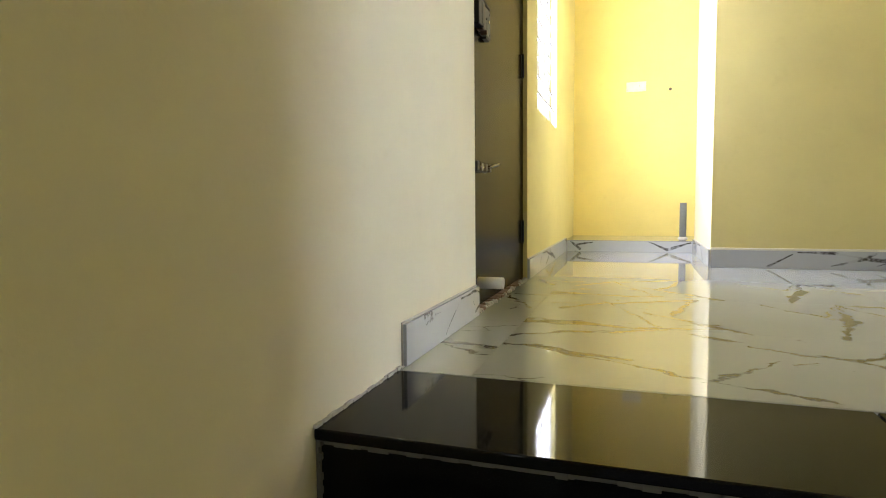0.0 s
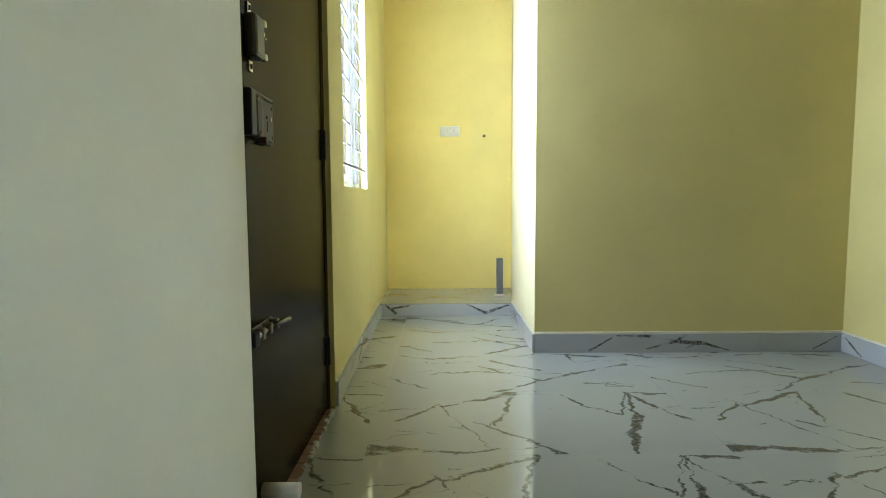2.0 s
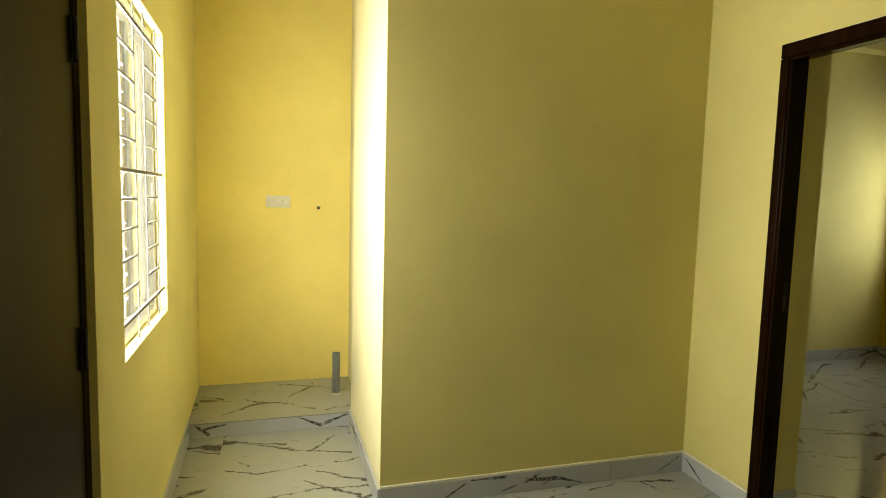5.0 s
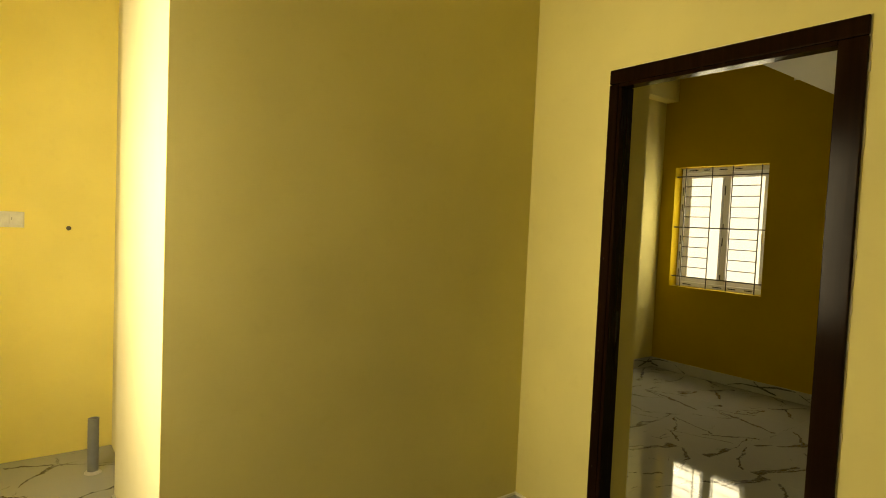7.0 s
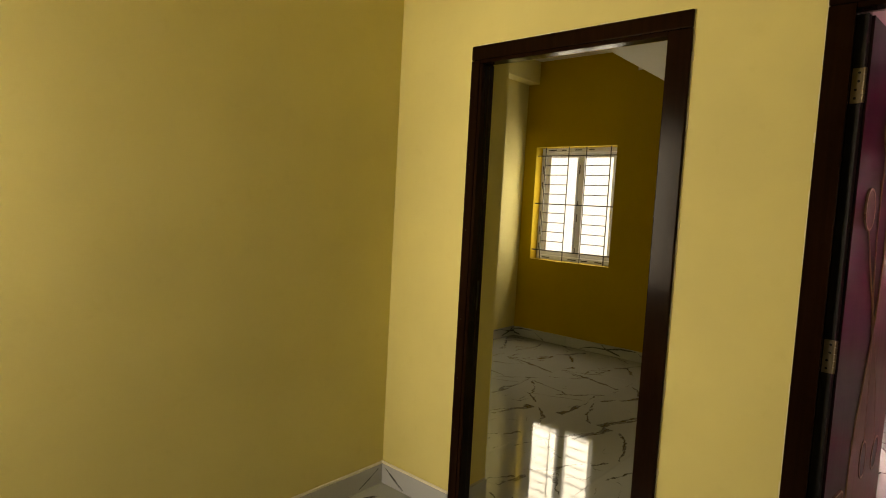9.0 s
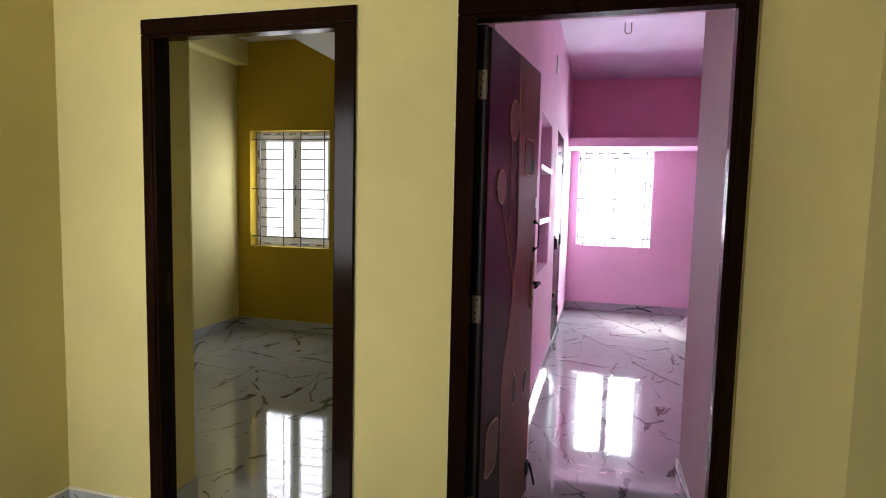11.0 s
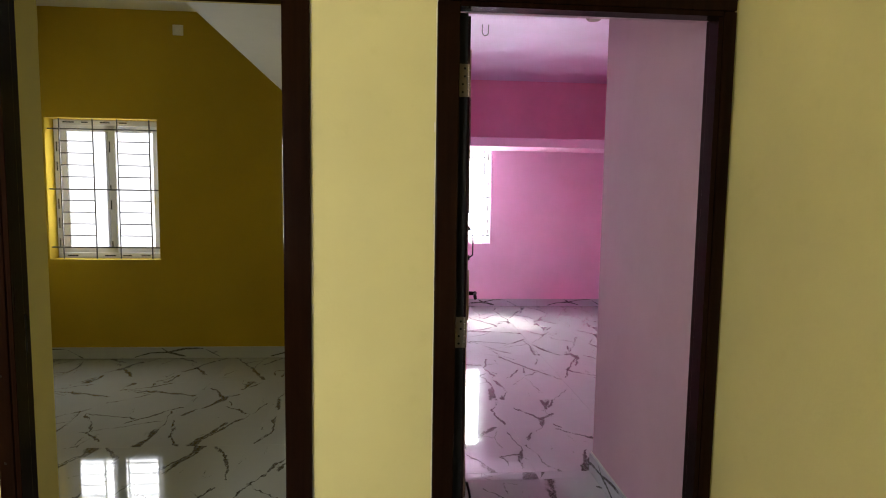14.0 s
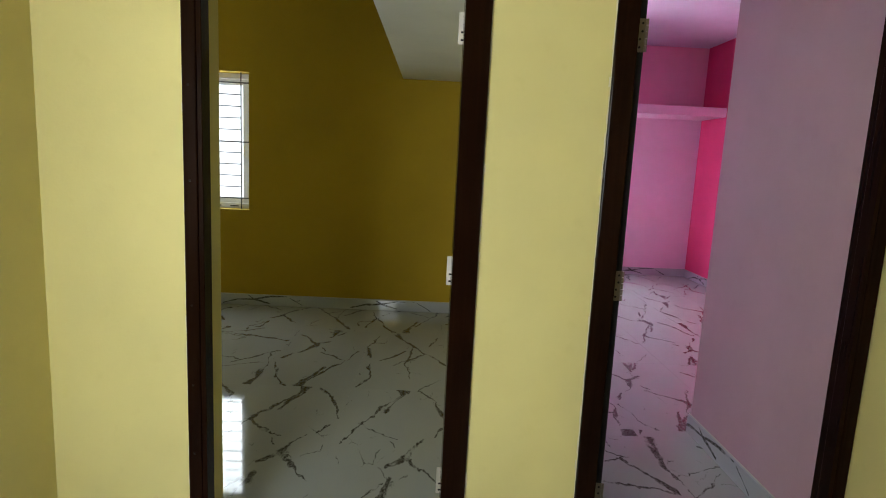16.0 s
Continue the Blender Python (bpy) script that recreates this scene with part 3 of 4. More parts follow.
# ---- ragged paint edges and mortar dabs ----
def paint_edge(f, lines, seed, material, name="paint_edge"):
    """Short uneven strokes along (start, end) lines in the frame's own x and z."""
    rng = random.Random(seed)
    bm = bmesh.new()
    for (x0, z0), (x1, z1) in lines:
        a, b = Vector((x0, 0, z0)), Vector((x1, 0, z1))
        n = int((b - a).length / 0.028)
        for k in range(n):
            p, e = a.lerp(b, k / n), a.lerp(b, (k + 1) / n)
            w = 0.0012 + 0.0035 * rng.random() ** 2
            o = (rng.random() - 0.5) * 0.003
            if abs(x1 - x0) > abs(z1 - z0):
                box(bm, min(p.x, e.x), max(p.x, e.x) + 0.001, 0.011, 0.0165, p.z - w + o, p.z + w + o)
            else:
                box(bm, p.x - w + o, p.x + w + o, 0.011, 0.0165, min(p.z, e.z), max(p.z, e.z) + 0.001)
    part(name, bm, material, f, "uneven pale paint edge beside the wood")


EDGE = plain("pale_plaster_edge", (0.74, 0.68, 0.50), 0.85)
for f, (y0, y1), seed in ((frame_1, D1, 11), (frame_2, D2, 12)):
    w = y1 - y0
    paint_edge(f, [((-0.001, 0.10), (-0.001, DH)), ((-0.001, DH + 0.001), (w, DH + 0.001)), ((w + 0.001, 0.10), (w + 0.001, DH))], seed, EDGE)
rng = random.Random(21)
bm = bmesh.new()
for i in range(26):
    g = bmesh.ops.create_icosphere(bm, subdivisions=1, radius=0.005 + 0.007 * rng.random())
    c = Vector((-0.012 + 0.030 * rng.random(), -0.004 - 0.010 * rng.random(), 0.002 + 0.010 * rng.random() ** 2))
    for v in g["verts"]:
        v.co = Vector((v.co.x, v.co.y, v.co.z * 0.5)) * (0.7 + 0.5 * rng.random()) + c
part("mortar_dab", bm, EDGE, frame_1, "white mortar dab at the foot of the jamb")
bm = box(bmesh.new(), 0.0445, 0.0460, 0.066, 0.082, 0.965, 1.030, 0.0004)
part("strike_plate", bm, OXIDE, frame_1, "dull steel strike plate")
bm = bmesh.new()
for z in (0.42, 0.66, 0.93, 1.33, 1.62):
    rod(bm, (0.020, 0.0015, z), (0.020, -0.0008, z), 0.004, 8)
part("nail_hole", bm, BLACK, frame_1, "dark nail holes")


# ---- door leaf of the pink room ----
def outline(bm, pts, w, y0, y1):
    """A closed flat band along points in x and z."""
    c = Vector((sum(p[0] for p in pts) / len(pts), sum(p[1] for p in pts) / len(pts)))
    n = len(pts)
    ring = []
    for p in pts:
        v = Vector(p)
        inn = v + (c - v).normalized() * w
        ring.append([bm.verts.new((*q[:1], y, q[1])) for q in (v, inn) for y in (y0, y1)])
    for i in range(n):
        a, b = ring[i], ring[(i + 1) % n]
        for s, t in ((0, 1), (1, 3), (3, 2), (2, 0)):
            bm.faces.new((a[s], a[t], b[t], b[s]))
    bmesh.ops.recalc_face_normals(bm, faces=bm.faces)
    return bm


def oval(cx, cz, rx, rz, lean=0.0, n=20):
    out = []
    for i in range(n):
        a = math.tau * i / n
        x, z = rx * math.cos(a), rz * math.sin(a)
        out.append((cx + x * math.cos(lean) - z * math.sin(lean), cz + x * math.sin(lean) + z * math.cos(lean)))
    return out


def stem(bm, pts, r):
    for a, b in zip(pts, pts[1:]):
        rod(bm, (a[0], -0.002, a[1]), (b[0], -0.002, b[1]), r, 6)
    return bm


def smooth_line(pts, n=5):
    """A Catmull-Rom curve through the points."""
    q = [Vector(pts[0])] + [Vector(p) for p in pts] + [Vector(pts[-1])]
    out = []
    for i in range(1, len(q) - 2):
        for k in range(n):
            u = k / n
            out.append(tuple(0.5 * (2 * q[i] + (q[i + 1] - q[i - 1]) * u + (2 * q[i - 1] - 5 * q[i] + 4 * q[i + 1] - q[i + 2]) * u * u
                                    + (3 * q[i] - q[i - 1] - 3 * q[i + 1] + q[i + 2]) * u ** 3)))
    return out + [tuple(pts[-1])]


def rounded(cx, cz, rx, rz, lean=0.0, n=24):
    """A squarish outline with soft corners."""
    out = []
    for i in range(n):
        a = math.tau * i / n
        c, d = math.cos(a), math.sin(a)
        x, z = rx * math.copysign(abs(c) ** 0.42, c), rz * math.copysign(abs(d) ** 0.42, d)
        out.append((cx + x + lean * z, cz + z))
    return out


LW, LH = 0.765, 2.035
leaf = thing("door_leaf", pose(2.048, 1.733, 0.008, 0, 0, -6.9), "open dark plum and brown veneered door with leaf inlays", "door")
part("panel", box(bmesh.new(), 0, LW, 0, 0.035, 0, LH, 0.002), PURPLE, leaf)
seam = [(0.40, LH), (0.415, 1.65), (0.43, 1.25), (0.36, 0.95), (0.27, 0.70), (0.275, 0.35), (0.31, 0.0)]
bm = prism(bmesh.new(), [(LW - 0.002, 0.002), (LW - 0.002, LH - 0.002)] + [(x, min(max(z, 0.002), LH - 0.002)) for x, z in smooth_line(seam)], -0.003, 0.001)
part("veneer_panel", bm, BROWN, leaf, "lighter brown curved veneer panel")
part("seam_inlay", stem(bmesh.new(), [(x - 0.002, min(max(z, 0.004), LH - 0.004)) for x, z in smooth_line(seam)], 0.0028), INLAY, leaf, "pale inlaid line along the veneer seam")
for pts, fill in ((oval(0.32, 1.755, 0.062, 0.085, -0.2), BROWN), (oval(0.165, 1.485, 0.058, 0.068, 0.25), BROWN),
                  (oval(0.44, 0.608, 0.045, 0.072, 0.15), PURPLE), (oval(0.625, 0.588, 0.045, 0.066, -0.35), PURPLE),
                  (rounded(0.596, 1.627, 0.086, 0.083), PURPLE), (rounded(0.130, 0.468, 0.076, 0.105, 0.12), BROWN)):
    ins = part("inlay", prism(bmesh.new(), pts, -0.0050, 0.0), fill, leaf)
    part("inlay_border", outline(bmesh.new(), pts, 0.007, -0.0062, -0.001), INLAY, ins, "pale inlay border")
for pts in ([(0.305, 1.67), (0.30, 1.45), (0.33, 1.25), (0.40, 1.0), (0.44, 0.68)], [(0.185, 1.42), (0.27, 1.28), (0.42, 1.05), (0.53, 0.85), (0.60, 0.65)]):
    part("stem_inlay", stem(bmesh.new(), smooth_line(pts), 0.0024), INLAY, leaf, "thin pale inlaid stem line")
part("edge_strip", box(bmesh.new(), -0.030, -0.0005, 0.008, 0.0365, 0, LH), BLACK, leaf)
plate = part("handle_plate", box(bmesh.new(), 0.695, 0.735, -0.012, -0.003, 0.925, 1.150, 0.004), BRASS, leaf, "worn brass lever handle plate")
bm = rod(bmesh.new(), (0.715, -0.012, 1.045), (0.715, -0.040, 1.045), 0.009, 14)
rod(bm, (0.722, -0.038, 1.045), (0.64, -0.040, 1.036), 0.007, 12)
bmesh.ops.create_uvsphere(bm, u_segments=10, v_segments=6, radius=0.0095, matrix=Matrix.Translation((0.722, -0.038, 1.045)))
part("lever", bm, BLACK, plate, "dark lever", True)
part("keyhole", box(bmesh.new(), 0.712, 0.718, -0.0135, -0.0118, 0.965, 0.985), BLACK, plate)
pull = part("pull_loop", rod(bmesh.new(), (0.728, -0.026, 1.215), (0.728, -0.026, 1.325), 0.003, 8), BLACK, leaf, "thin dark wire pull", True)
for z in (1.205, 1.335):
    bm = box(bmesh.new(), 0.716, 0.740, -0.012, -0.003, z - 0.011, z + 0.011, 0.003)
    rod(bm, (0.728, -0.010, z), (0.728, -0.026, z + (0.012 if z < 1.25 else -0.012)), 0.003, 8)
    part("mount", bm, BLACK, pull)
# white tab on the leaf in place of a switch on the wall past it
part("switch_stand_in", box(bmesh.new(), 0.735, 0.760, -0.0045, -0.003, 1.40, 1.45), PLASTIC, leaf, "white tab on the door edge, standing in for a wall switch")
bolt = part("floor_bolt", box(bmesh.new(), 0.715, 0.755, -0.012, -0.003, 0.09, 0.16, 0.003), BLACK, leaf, "dark foot bolt")
bm = rod(bmesh.new(), (0.735, -0.018, 0.15), (0.745, -0.03, 0.10), 0.006)
rod(bm, (0.745, -0.03, 0.10), (0.765, -0.04, 0.03), 0.006)
part("bolt_rod", bm, BLACK, bolt)
for z in (1.84, 1.05, 0.30):
    hinge(pose(2.0165, D2[1] - 0.085, z, 0, 0, -90), frame_2, BRASSY)


# ---- closed flush doors ----
def flush_door(name, m, w, h, label, leaf_in=0.012):
    """Across x from 0 to w, front at y 0, hinged at the far end."""
    d = thing(name, m, label, "door")
    fr, fl = 0.045, 0.064
    bm = box(bmesh.new(), 0, fl, leaf_in, 0.10, 0, h, 0.002)
    box(bm, w - fr, w, leaf_in, 0.10, 0, h, 0.002)
    box(bm, fl, w - fr, leaf_in, 0.10, h - fr, h, 0.002)
    part("frame", bm, LEAF, d)
    part("panel", box(bmesh.new(), fl + 0.006, w - fr - 0.006, leaf_in + 0.002, leaf_in + 0.036, 0.012, h - fr - 0.005, 0.0015), LEAF, d)
    bm = box(bmesh.new(), fl, fl + 0.006, leaf_in + 0.020, leaf_in + 0.04, 0.0, h - fr)
    box(bm, w - fr - 0.006, w - fr, leaf_in + 0.020, leaf_in + 0.04, 0.0, h - fr)
    part("gap_seal", bm, BLACK, d)
    for z in (0.24, 1.03, 1.80):
        bm = rod(bmesh.new(), (w - fr - 0.002, leaf_in - 0.005, z - 0.055), (w - fr - 0.002, leaf_in - 0.005, z + 0.055), 0.008)
        box(bm, w - fr - 0.020, w - fr + 0.016, leaf_in - 0.003, leaf_in + 0.001, z - 0.05, z + 0.05)
        part("hinge", bm, BLACK, d, "dark butt hinge")
    return d


def night_latch(d, x, y, z):
    """Box latch with chrome keyed end and two clips."""
    body = part("night_latch", box(bmesh.new(), x, x + 0.070, y - 0.030, y, z - 0.050, z + 0.050, 0.010), LATCH, d, "dull bronze night latch")
    part("end_cap", box(bmesh.new(), x + 0.060, x + 0.076, y - 0.033, y - 0.004, z + 0.030, z + 0.048, 0.004), CHROME, body)
    part("end_cap", box(bmesh.new(), x + 0.060, x + 0.076, y - 0.033, y - 0.004, z - 0.048, z - 0.031, 0.004), CHROME, body)
    part("key_collar", rod(bmesh.new(), (x + 0.068, y - 0.018, z + 0.016), (x + 0.0745, y - 0.018, z + 0.016), 0.010, 14), CHROME, body)
    part("key_slot", box(bmesh.new(), x + 0.0742, x + 0.0760, y - 0.021, y - 0.015, z + 0.009, z + 0.023), BLACK, body)
    part("slide", box(bmesh.new(), x + 0.066, x + 0.073, y - 0.026, y - 0.009, z - 0.027, z + 0.002, 0.002), BLACK, body)
    part("band", box(bmesh.new(), x + 0.064, x + 0.0745, y - 0.0315, y - 0.005, z + 0.0035, z + 0.006, 0.0005), CHROME, body)
    for s in (-1, 1):
        bm = box(bmesh.new(), x + 0.024, x + 0.046, y - 0.005, y, z + s * 0.066 - 0.014, z + s * 0.066 + 0.014, 0.002)
        clip = part("clip", bm, CHROME, body, "bright steel clip with screw")
    bm = bmesh.new()
    for s in (-1, 1):
        rod(bm, (x + 0.035, y - 0.008, z + s * 0.068), (x + 0.035, y - 0.004, z + s * 0.068), 0.006, 8)
    part("screw", bm, BLACK, body)


def rim_lock(d, x, y, z):
    body = part("rim_lock", box(bmesh.new(), x + 0.098, x + 0.196, y - 0.020, y, z - 0.052, z + 0.046, 0.003), OXIDE, d, "dark oxidised rim lock with keyhole")
    part("keeper", box(bmesh.new(), x - 0.022, x + 0.016, y - 0.036, y, z - 0.054, z + 0.050, 0.004), BLACK, body, "black lock keeper on the frame")
    part("bolt_block", box(bmesh.new(), x + 0.020, x + 0.066, y - 0.034, y, z - 0.048, z + 0.040, 0.010), BLACK, body)
    part("wood_packer", box(bmesh.new(), x + 0.060, x + 0.100, y - 0.026, y - 0.004, z - 0.050, z + 0.046, 0.003), PACKER, body, "dark brown wooden packer")
    bm = bmesh.new()
    for px, pz in ((0.112, 0.032), (0.184, 0.032), (0.112, -0.040), (0.184, -0.040), (0.140, 0.006)):
        rod(bm, (x + px, y - 0.0222, z + pz), (x + px, y - 0.0195, z + pz), 0.0045, 8)
    part("screw", bm, BLACK, body)
    part("keyhole", box(bmesh.new(), x + 0.142, x + 0.147, y - 0.0212, y - 0.0195, z - 0.030, z - 0.004), BLACK, body)
    part("escutcheon", rod(bmesh.new(), (x + 0.170, y - 0.0225, z + 0.004), (x + 0.170, y - 0.0195, z + 0.004), 0.0055, 10), CHROME, body)
    bm = box(bmesh.new(), x + 0.0, x + 0.185, y - 0.024, y - 0.002, z + 0.0465, z + 0.055, 0.003)
    box(bm, x + 0.140, x + 0.190, y - 0.018, y - 0.002, z - 0.061, z - 0.0525, 0.002)
    part("cover_lip", bm, BLACK, body)
    part("thumb_knob", rod(bmesh.new(), (x + 0.085, y - 0.036, z - 0.056), (x + 0.085, y - 0.014, z - 0.056), 0.008, 12), PACKER, body, "small tarnished thumb knob")


def slide_bolt(d, x, y, z):
    body = part("slide_bolt", box(bmesh.new(), x + 0.02, x + 0.17, y - 0.005, y, z - 0.016, z + 0.016, 0.002), BRASSY, d, "steel slide bolt")
    part("bolt_rod", rod(bmesh.new(), (x - 0.03, y - 0.016, z), (x + 0.155, y - 0.016, z), 0.008), CHROME, body, "", True)
    bm = bmesh.new()
    for px in (0.035, 0.095, 0.150):
        box(bm, x + px - 0.010, x + px + 0.010, y - 0.027, y - 0.004, z - 0.014, z + 0.014, 0.003)
    part("guide", bm, BRASSY, body)
    part("bolt_handle", rod(bmesh.new(), (x + 0.125, y - 0.016, z), (x + 0.150, y - 0.060, z + 0.014), 0.006), CHROME, body, "", True)
    part("keeper", box(bmesh.new(), x - 0.040, x - 0.005, y - 0.028, y, z - 0.018, z + 0.018, 0.003), BLACK, body)


bath_door = flush_door("bathroom_door", pose(XL, 1.835, 0, 0, 0, 90), 0.965, 2.12, "closed dark brown laminate door with locks", 0.020)
night_latch(bath_door, 0.082, 0.022, 1.208)
rim_lock(bath_door, 0.034, 0.022, 1.024)
slide_bolt(bath_door, 0.050, 0.022, 0.505)
stopper = part("door_stopper", rod(bmesh.new(), (0.115, 0.022, 0.095), (0.115, -0.070, 0.095), 0.021, 20), RUBBER, bath_door, "white cylindrical rubber door stopper")
for p in stopper.data.polygons:
    p.use_smooth = len(p.vertices) == 4
bm = bmesh.new()
rng = random.Random(9)
for i in range(60):
    x = 0.03 + 0.9 * rng.random()
    s = 0.004 + 0.009 * rng.random() ** 2
    y = 0.012 * rng.random() - 0.006
    q = bmesh.ops.create_icosphere(bm, subdivisions=1, radius=s)
    for v in q["verts"]:
        v.co = v.co * (0.7 + 0.6 * rng.random()) + Vector((x, y, s * 0.5))
crumbs = thing("mortar_crumbs", pose(XL, 1.835, 0, 0, 0, 90), "pale mortar crumbs along the foot of the door", "debris", kind="stuff")
part("crumbs", bm, CEMENT, crumbs)
bm = bmesh.new()
rng = random.Random(5)
for i in range(48):
    box(bm, i * 0.02, i * 0.02 + 0.0205, 0.0 - 0.006 * rng.random(), 0.05, -0.02, 0.003 + 0.007 * rng.random())
crud = setting("door_sill", bm, plain("rough_red_brown_mortar", (0.20, 0.12, 0.08), 0.9), "rough mortar sill under the bathroom door", "sill")
crud.matrix_world = pose(XL, 1.835, 0, 0, 0, 90)

pink_door = flush_door("pink_room_door", pose(PDOOR[0], PY1, 0, 0, 0, 0), PDOOR[1] - PDOOR[0], 2.12, "closed glossy dark brown door in the pink wall", 0.004)
rim_lock(pink_door, 0.045, 0.006, 1.04)
slide_bolt(pink_door, 0.06, 0.006, 0.54)
part("kick_rail", box(bmesh.new(), 0.02, 0.88, -0.012, 0.004, 0.02, 0.06, 0.003), PVC, pink_door, "grey weather bar")


# ---- windows ----
def window(m, w, h, label, frame_at=0.060, grille_at=0.022, b=0.046, s=0.044, printed=True, lap=0.032):
    """Opening's lower left corner at the origin, x across, y outwards, z up."""
    o = thing("window", m, label, "window", "daylit windows", "structure")
    d = 0.06
    f = part("window_frame", box(bmesh.new(), 0.002, w - 0.002, frame_at, frame_at + d, 0.002, b, 0.003), UPVC, o, "white plastic outer frame")
    part("frame_head", box(bmesh.new(), 0.002, w - 0.002, frame_at, frame_at + d, h - b, h - 0.002, 0.003), UPVC, o)
    for x0 in (0.002, w - b):
        part("frame_side", box(bmesh.new(), x0, x0 + b - 0.002, frame_at, frame_at + d, b + 0.001, h - b - 0.001, 0.003), UPVC, o)
    mid = w / 2
    for x0, x1, y in ((b + 0.001, mid + lap, frame_at + 0.012), (mid - lap, w - b - 0.001, frame_at + 0.034)):
        bm = box(bmesh.new(), x0, x0 + s, y, y + 0.020, b + 0.002, h - b - 0.002, 0.003)
        box(bm, x1 - s, x1, y, y + 0.020, b + 0.002, h - b - 0.002, 0.003)
        box(bm, x0 + s, x1 - s, y, y + 0.020, b + 0.002, b + s, 0.003)
        box(bm, x0 + s, x1 - s, y, y + 0.020, h - b - s, h - b - 0.002, 0.003)
        sash = part("sash", bm, UPVC, o, "white sliding sash")
        pane = part("pane", box(bmesh.new(), x0 + s - 0.005, x1 - s + 0.005, y + 0.008, y + 0.012, b + s - 0.005, h - b - s + 0.005), GLASS, sash, "clear glass pane")
        pane.visible_shadow = False
    bm = bmesh.new()
    rng = random.Random(3)
    z = 0.10
    while z < h - 0.12:
        for x in (b * 0.5, w - b * 0.5, mid):
            if rng.random() < 0.8:
                box(bm, x - 0.005, x + 0.005, frame_at - 0.0015 + (0.012 if x == mid else 0), frame_at + 0.001 + (0.012 if x == mid else 0), z, z + 0.05 + 0.05 * rng.random())
        z += 0.17
    x = 0.08
    while x < w - 0.15:
        for zz in (b * 0.5, h - b * 0.5):
            if rng.random() < 0.85:
                box(bm, x, x + 0.05 + 0.05 * rng.random(), frame_at - 0.0015, frame_at + 0.001, zz - 0.005, zz + 0.005)
        x += 0.16
    if printed:
        part("tape_print", bm, INK, o, "black print on protective tape")
    else:
        bm.free()
    xs = [w * q for q in (0.10, 0.40, 0.62, 0.91)]
    zs = [h * q for q in (0.085, 0.50, 0.925)]
    for z in zs:
        part("grille_bar", box(bmesh.new(), -0.02, w + 0.02, grille_at - 0.004, grille_at + 0.004, z - 0.006, z + 0.006), GRILLE, o)
    for x in xs:
        part("grille_bar", box(bmesh.new(), x - 0.005, x + 0.005, grille_at + 0.0045, grille_at + 0.010, -0.01, h + 0.01), GRILLE, o)
    for a, c in ((xs[0], xs[1]), (xs[2], xs[3])):
        for k in range(1, 10):
            if k == 5:
                continue
            z = zs[0] + (zs[2] - zs[0]) * k / 10
            part("grille_rung", rod(bmesh.new(), (a, grille_at + 0.007, z), (c, grille_at + 0.007, z), 0.0055, 8), GRILLE, o)
    rod_m = rod(bmesh.new(), (xs[3] + 0.004, frame_at - 0.006, h * 0.40), (xs[3] + 0.004, frame_at - 0.006, h * 0.47), 0.008)
    part("sash_latch", rod_m, PLASTIC, o)
    return o


window(pose(XL - (WK[0] - 2.80) * LEAN, WK[0], WK[2], 0, 0, 90 + math.degrees(LEAN)), WK[1] - WK[0], WK[3] - WK[2], "white sliding window with steel grille, kitchen alcove", 0.045, 0.015, 0.030, 0.040, False)
window(pose(YX, WY[1], WY[2], 0, 0, -90), WY[1] - WY[0], WY[3] - WY[2], "white sliding window with grille in mustard wall", 0.128, 0.040, 0.046, 0.056, True, 0.046)
window(pose(PX, WP[1], WP[2], 0, 0, -90), WP[1] - WP[0], WP[3] - WP[2], "white sliding window with grille in pink wall", 0.110, 0.040, 0.040, 0.056, True, 0.046)

bath_edge = thing("plaster_edge", pose(XL - 0.012, 1.835, 0, 0, 0, 90), "ragged pale plaster edge around the bathroom door", "plaster edge", kind="structure")
paint_edge(bath_edge, [((0.0, 0.11), (0.0, 2.12)), ((0.965, 0.11), (0.965, 2.12))], 31, EDGE, "stroke")

# bright outdoors beyond the windows
def glow(name, strength, c):
    m = bpy.data.materials.new(name)
    m.use_nodes = True
    b = m.node_tree.nodes["Principled BSDF"]
    b.inputs["Base Color"].default_value = (0, 0, 0, 1)
    b.inputs["Emission Color"].default_value = (*c, 1)
    b.inputs["Emission Strength"].default_value = strength
    return m


BRIGHT = glow("bright_distance", 0.62, (1.0, 1.0, 1.0))
BRIGHTER = glow("glaring_distance", 1.8, (1.0, 1.0, 1.0))
SOFTER = glow("hazy_distance", 0.92, (0.93, 0.97, 1.0))
setting("backdrop_mustard", box(bmesh.new(), 7.2, 7.25, 2.6, 8.5, -4, 6.5), SOFTER, "bright overexposed outdoors", "backdrop")
setting("backdrop_pink", box(bmesh.new(), 12.0, 12.05, -8, 8, -5, 5.0), BRIGHTER, "bright overexposed outdoors", "backdrop")
setting("backdrop_kitchen", box(bmesh.new(), -4.05, -4.0, -1, 9, -5, 6), BRIGHT, "bright overexposed outdoors", "backdrop")

# ---- niche shelves ----
for z in (1.295, 1.685):
    s = tagged(new("niche_shelf", mesh_of(box(bmesh.new(), NICHE[0], NICHE[1], PY1 - 0.012, PY1 + 0.15, z - 0.018, z + 0.018, 0.003), "niche_shelf", SHELF)),
               "white shelf board fixed inside the wall niche", "shelf", "niche shelves")


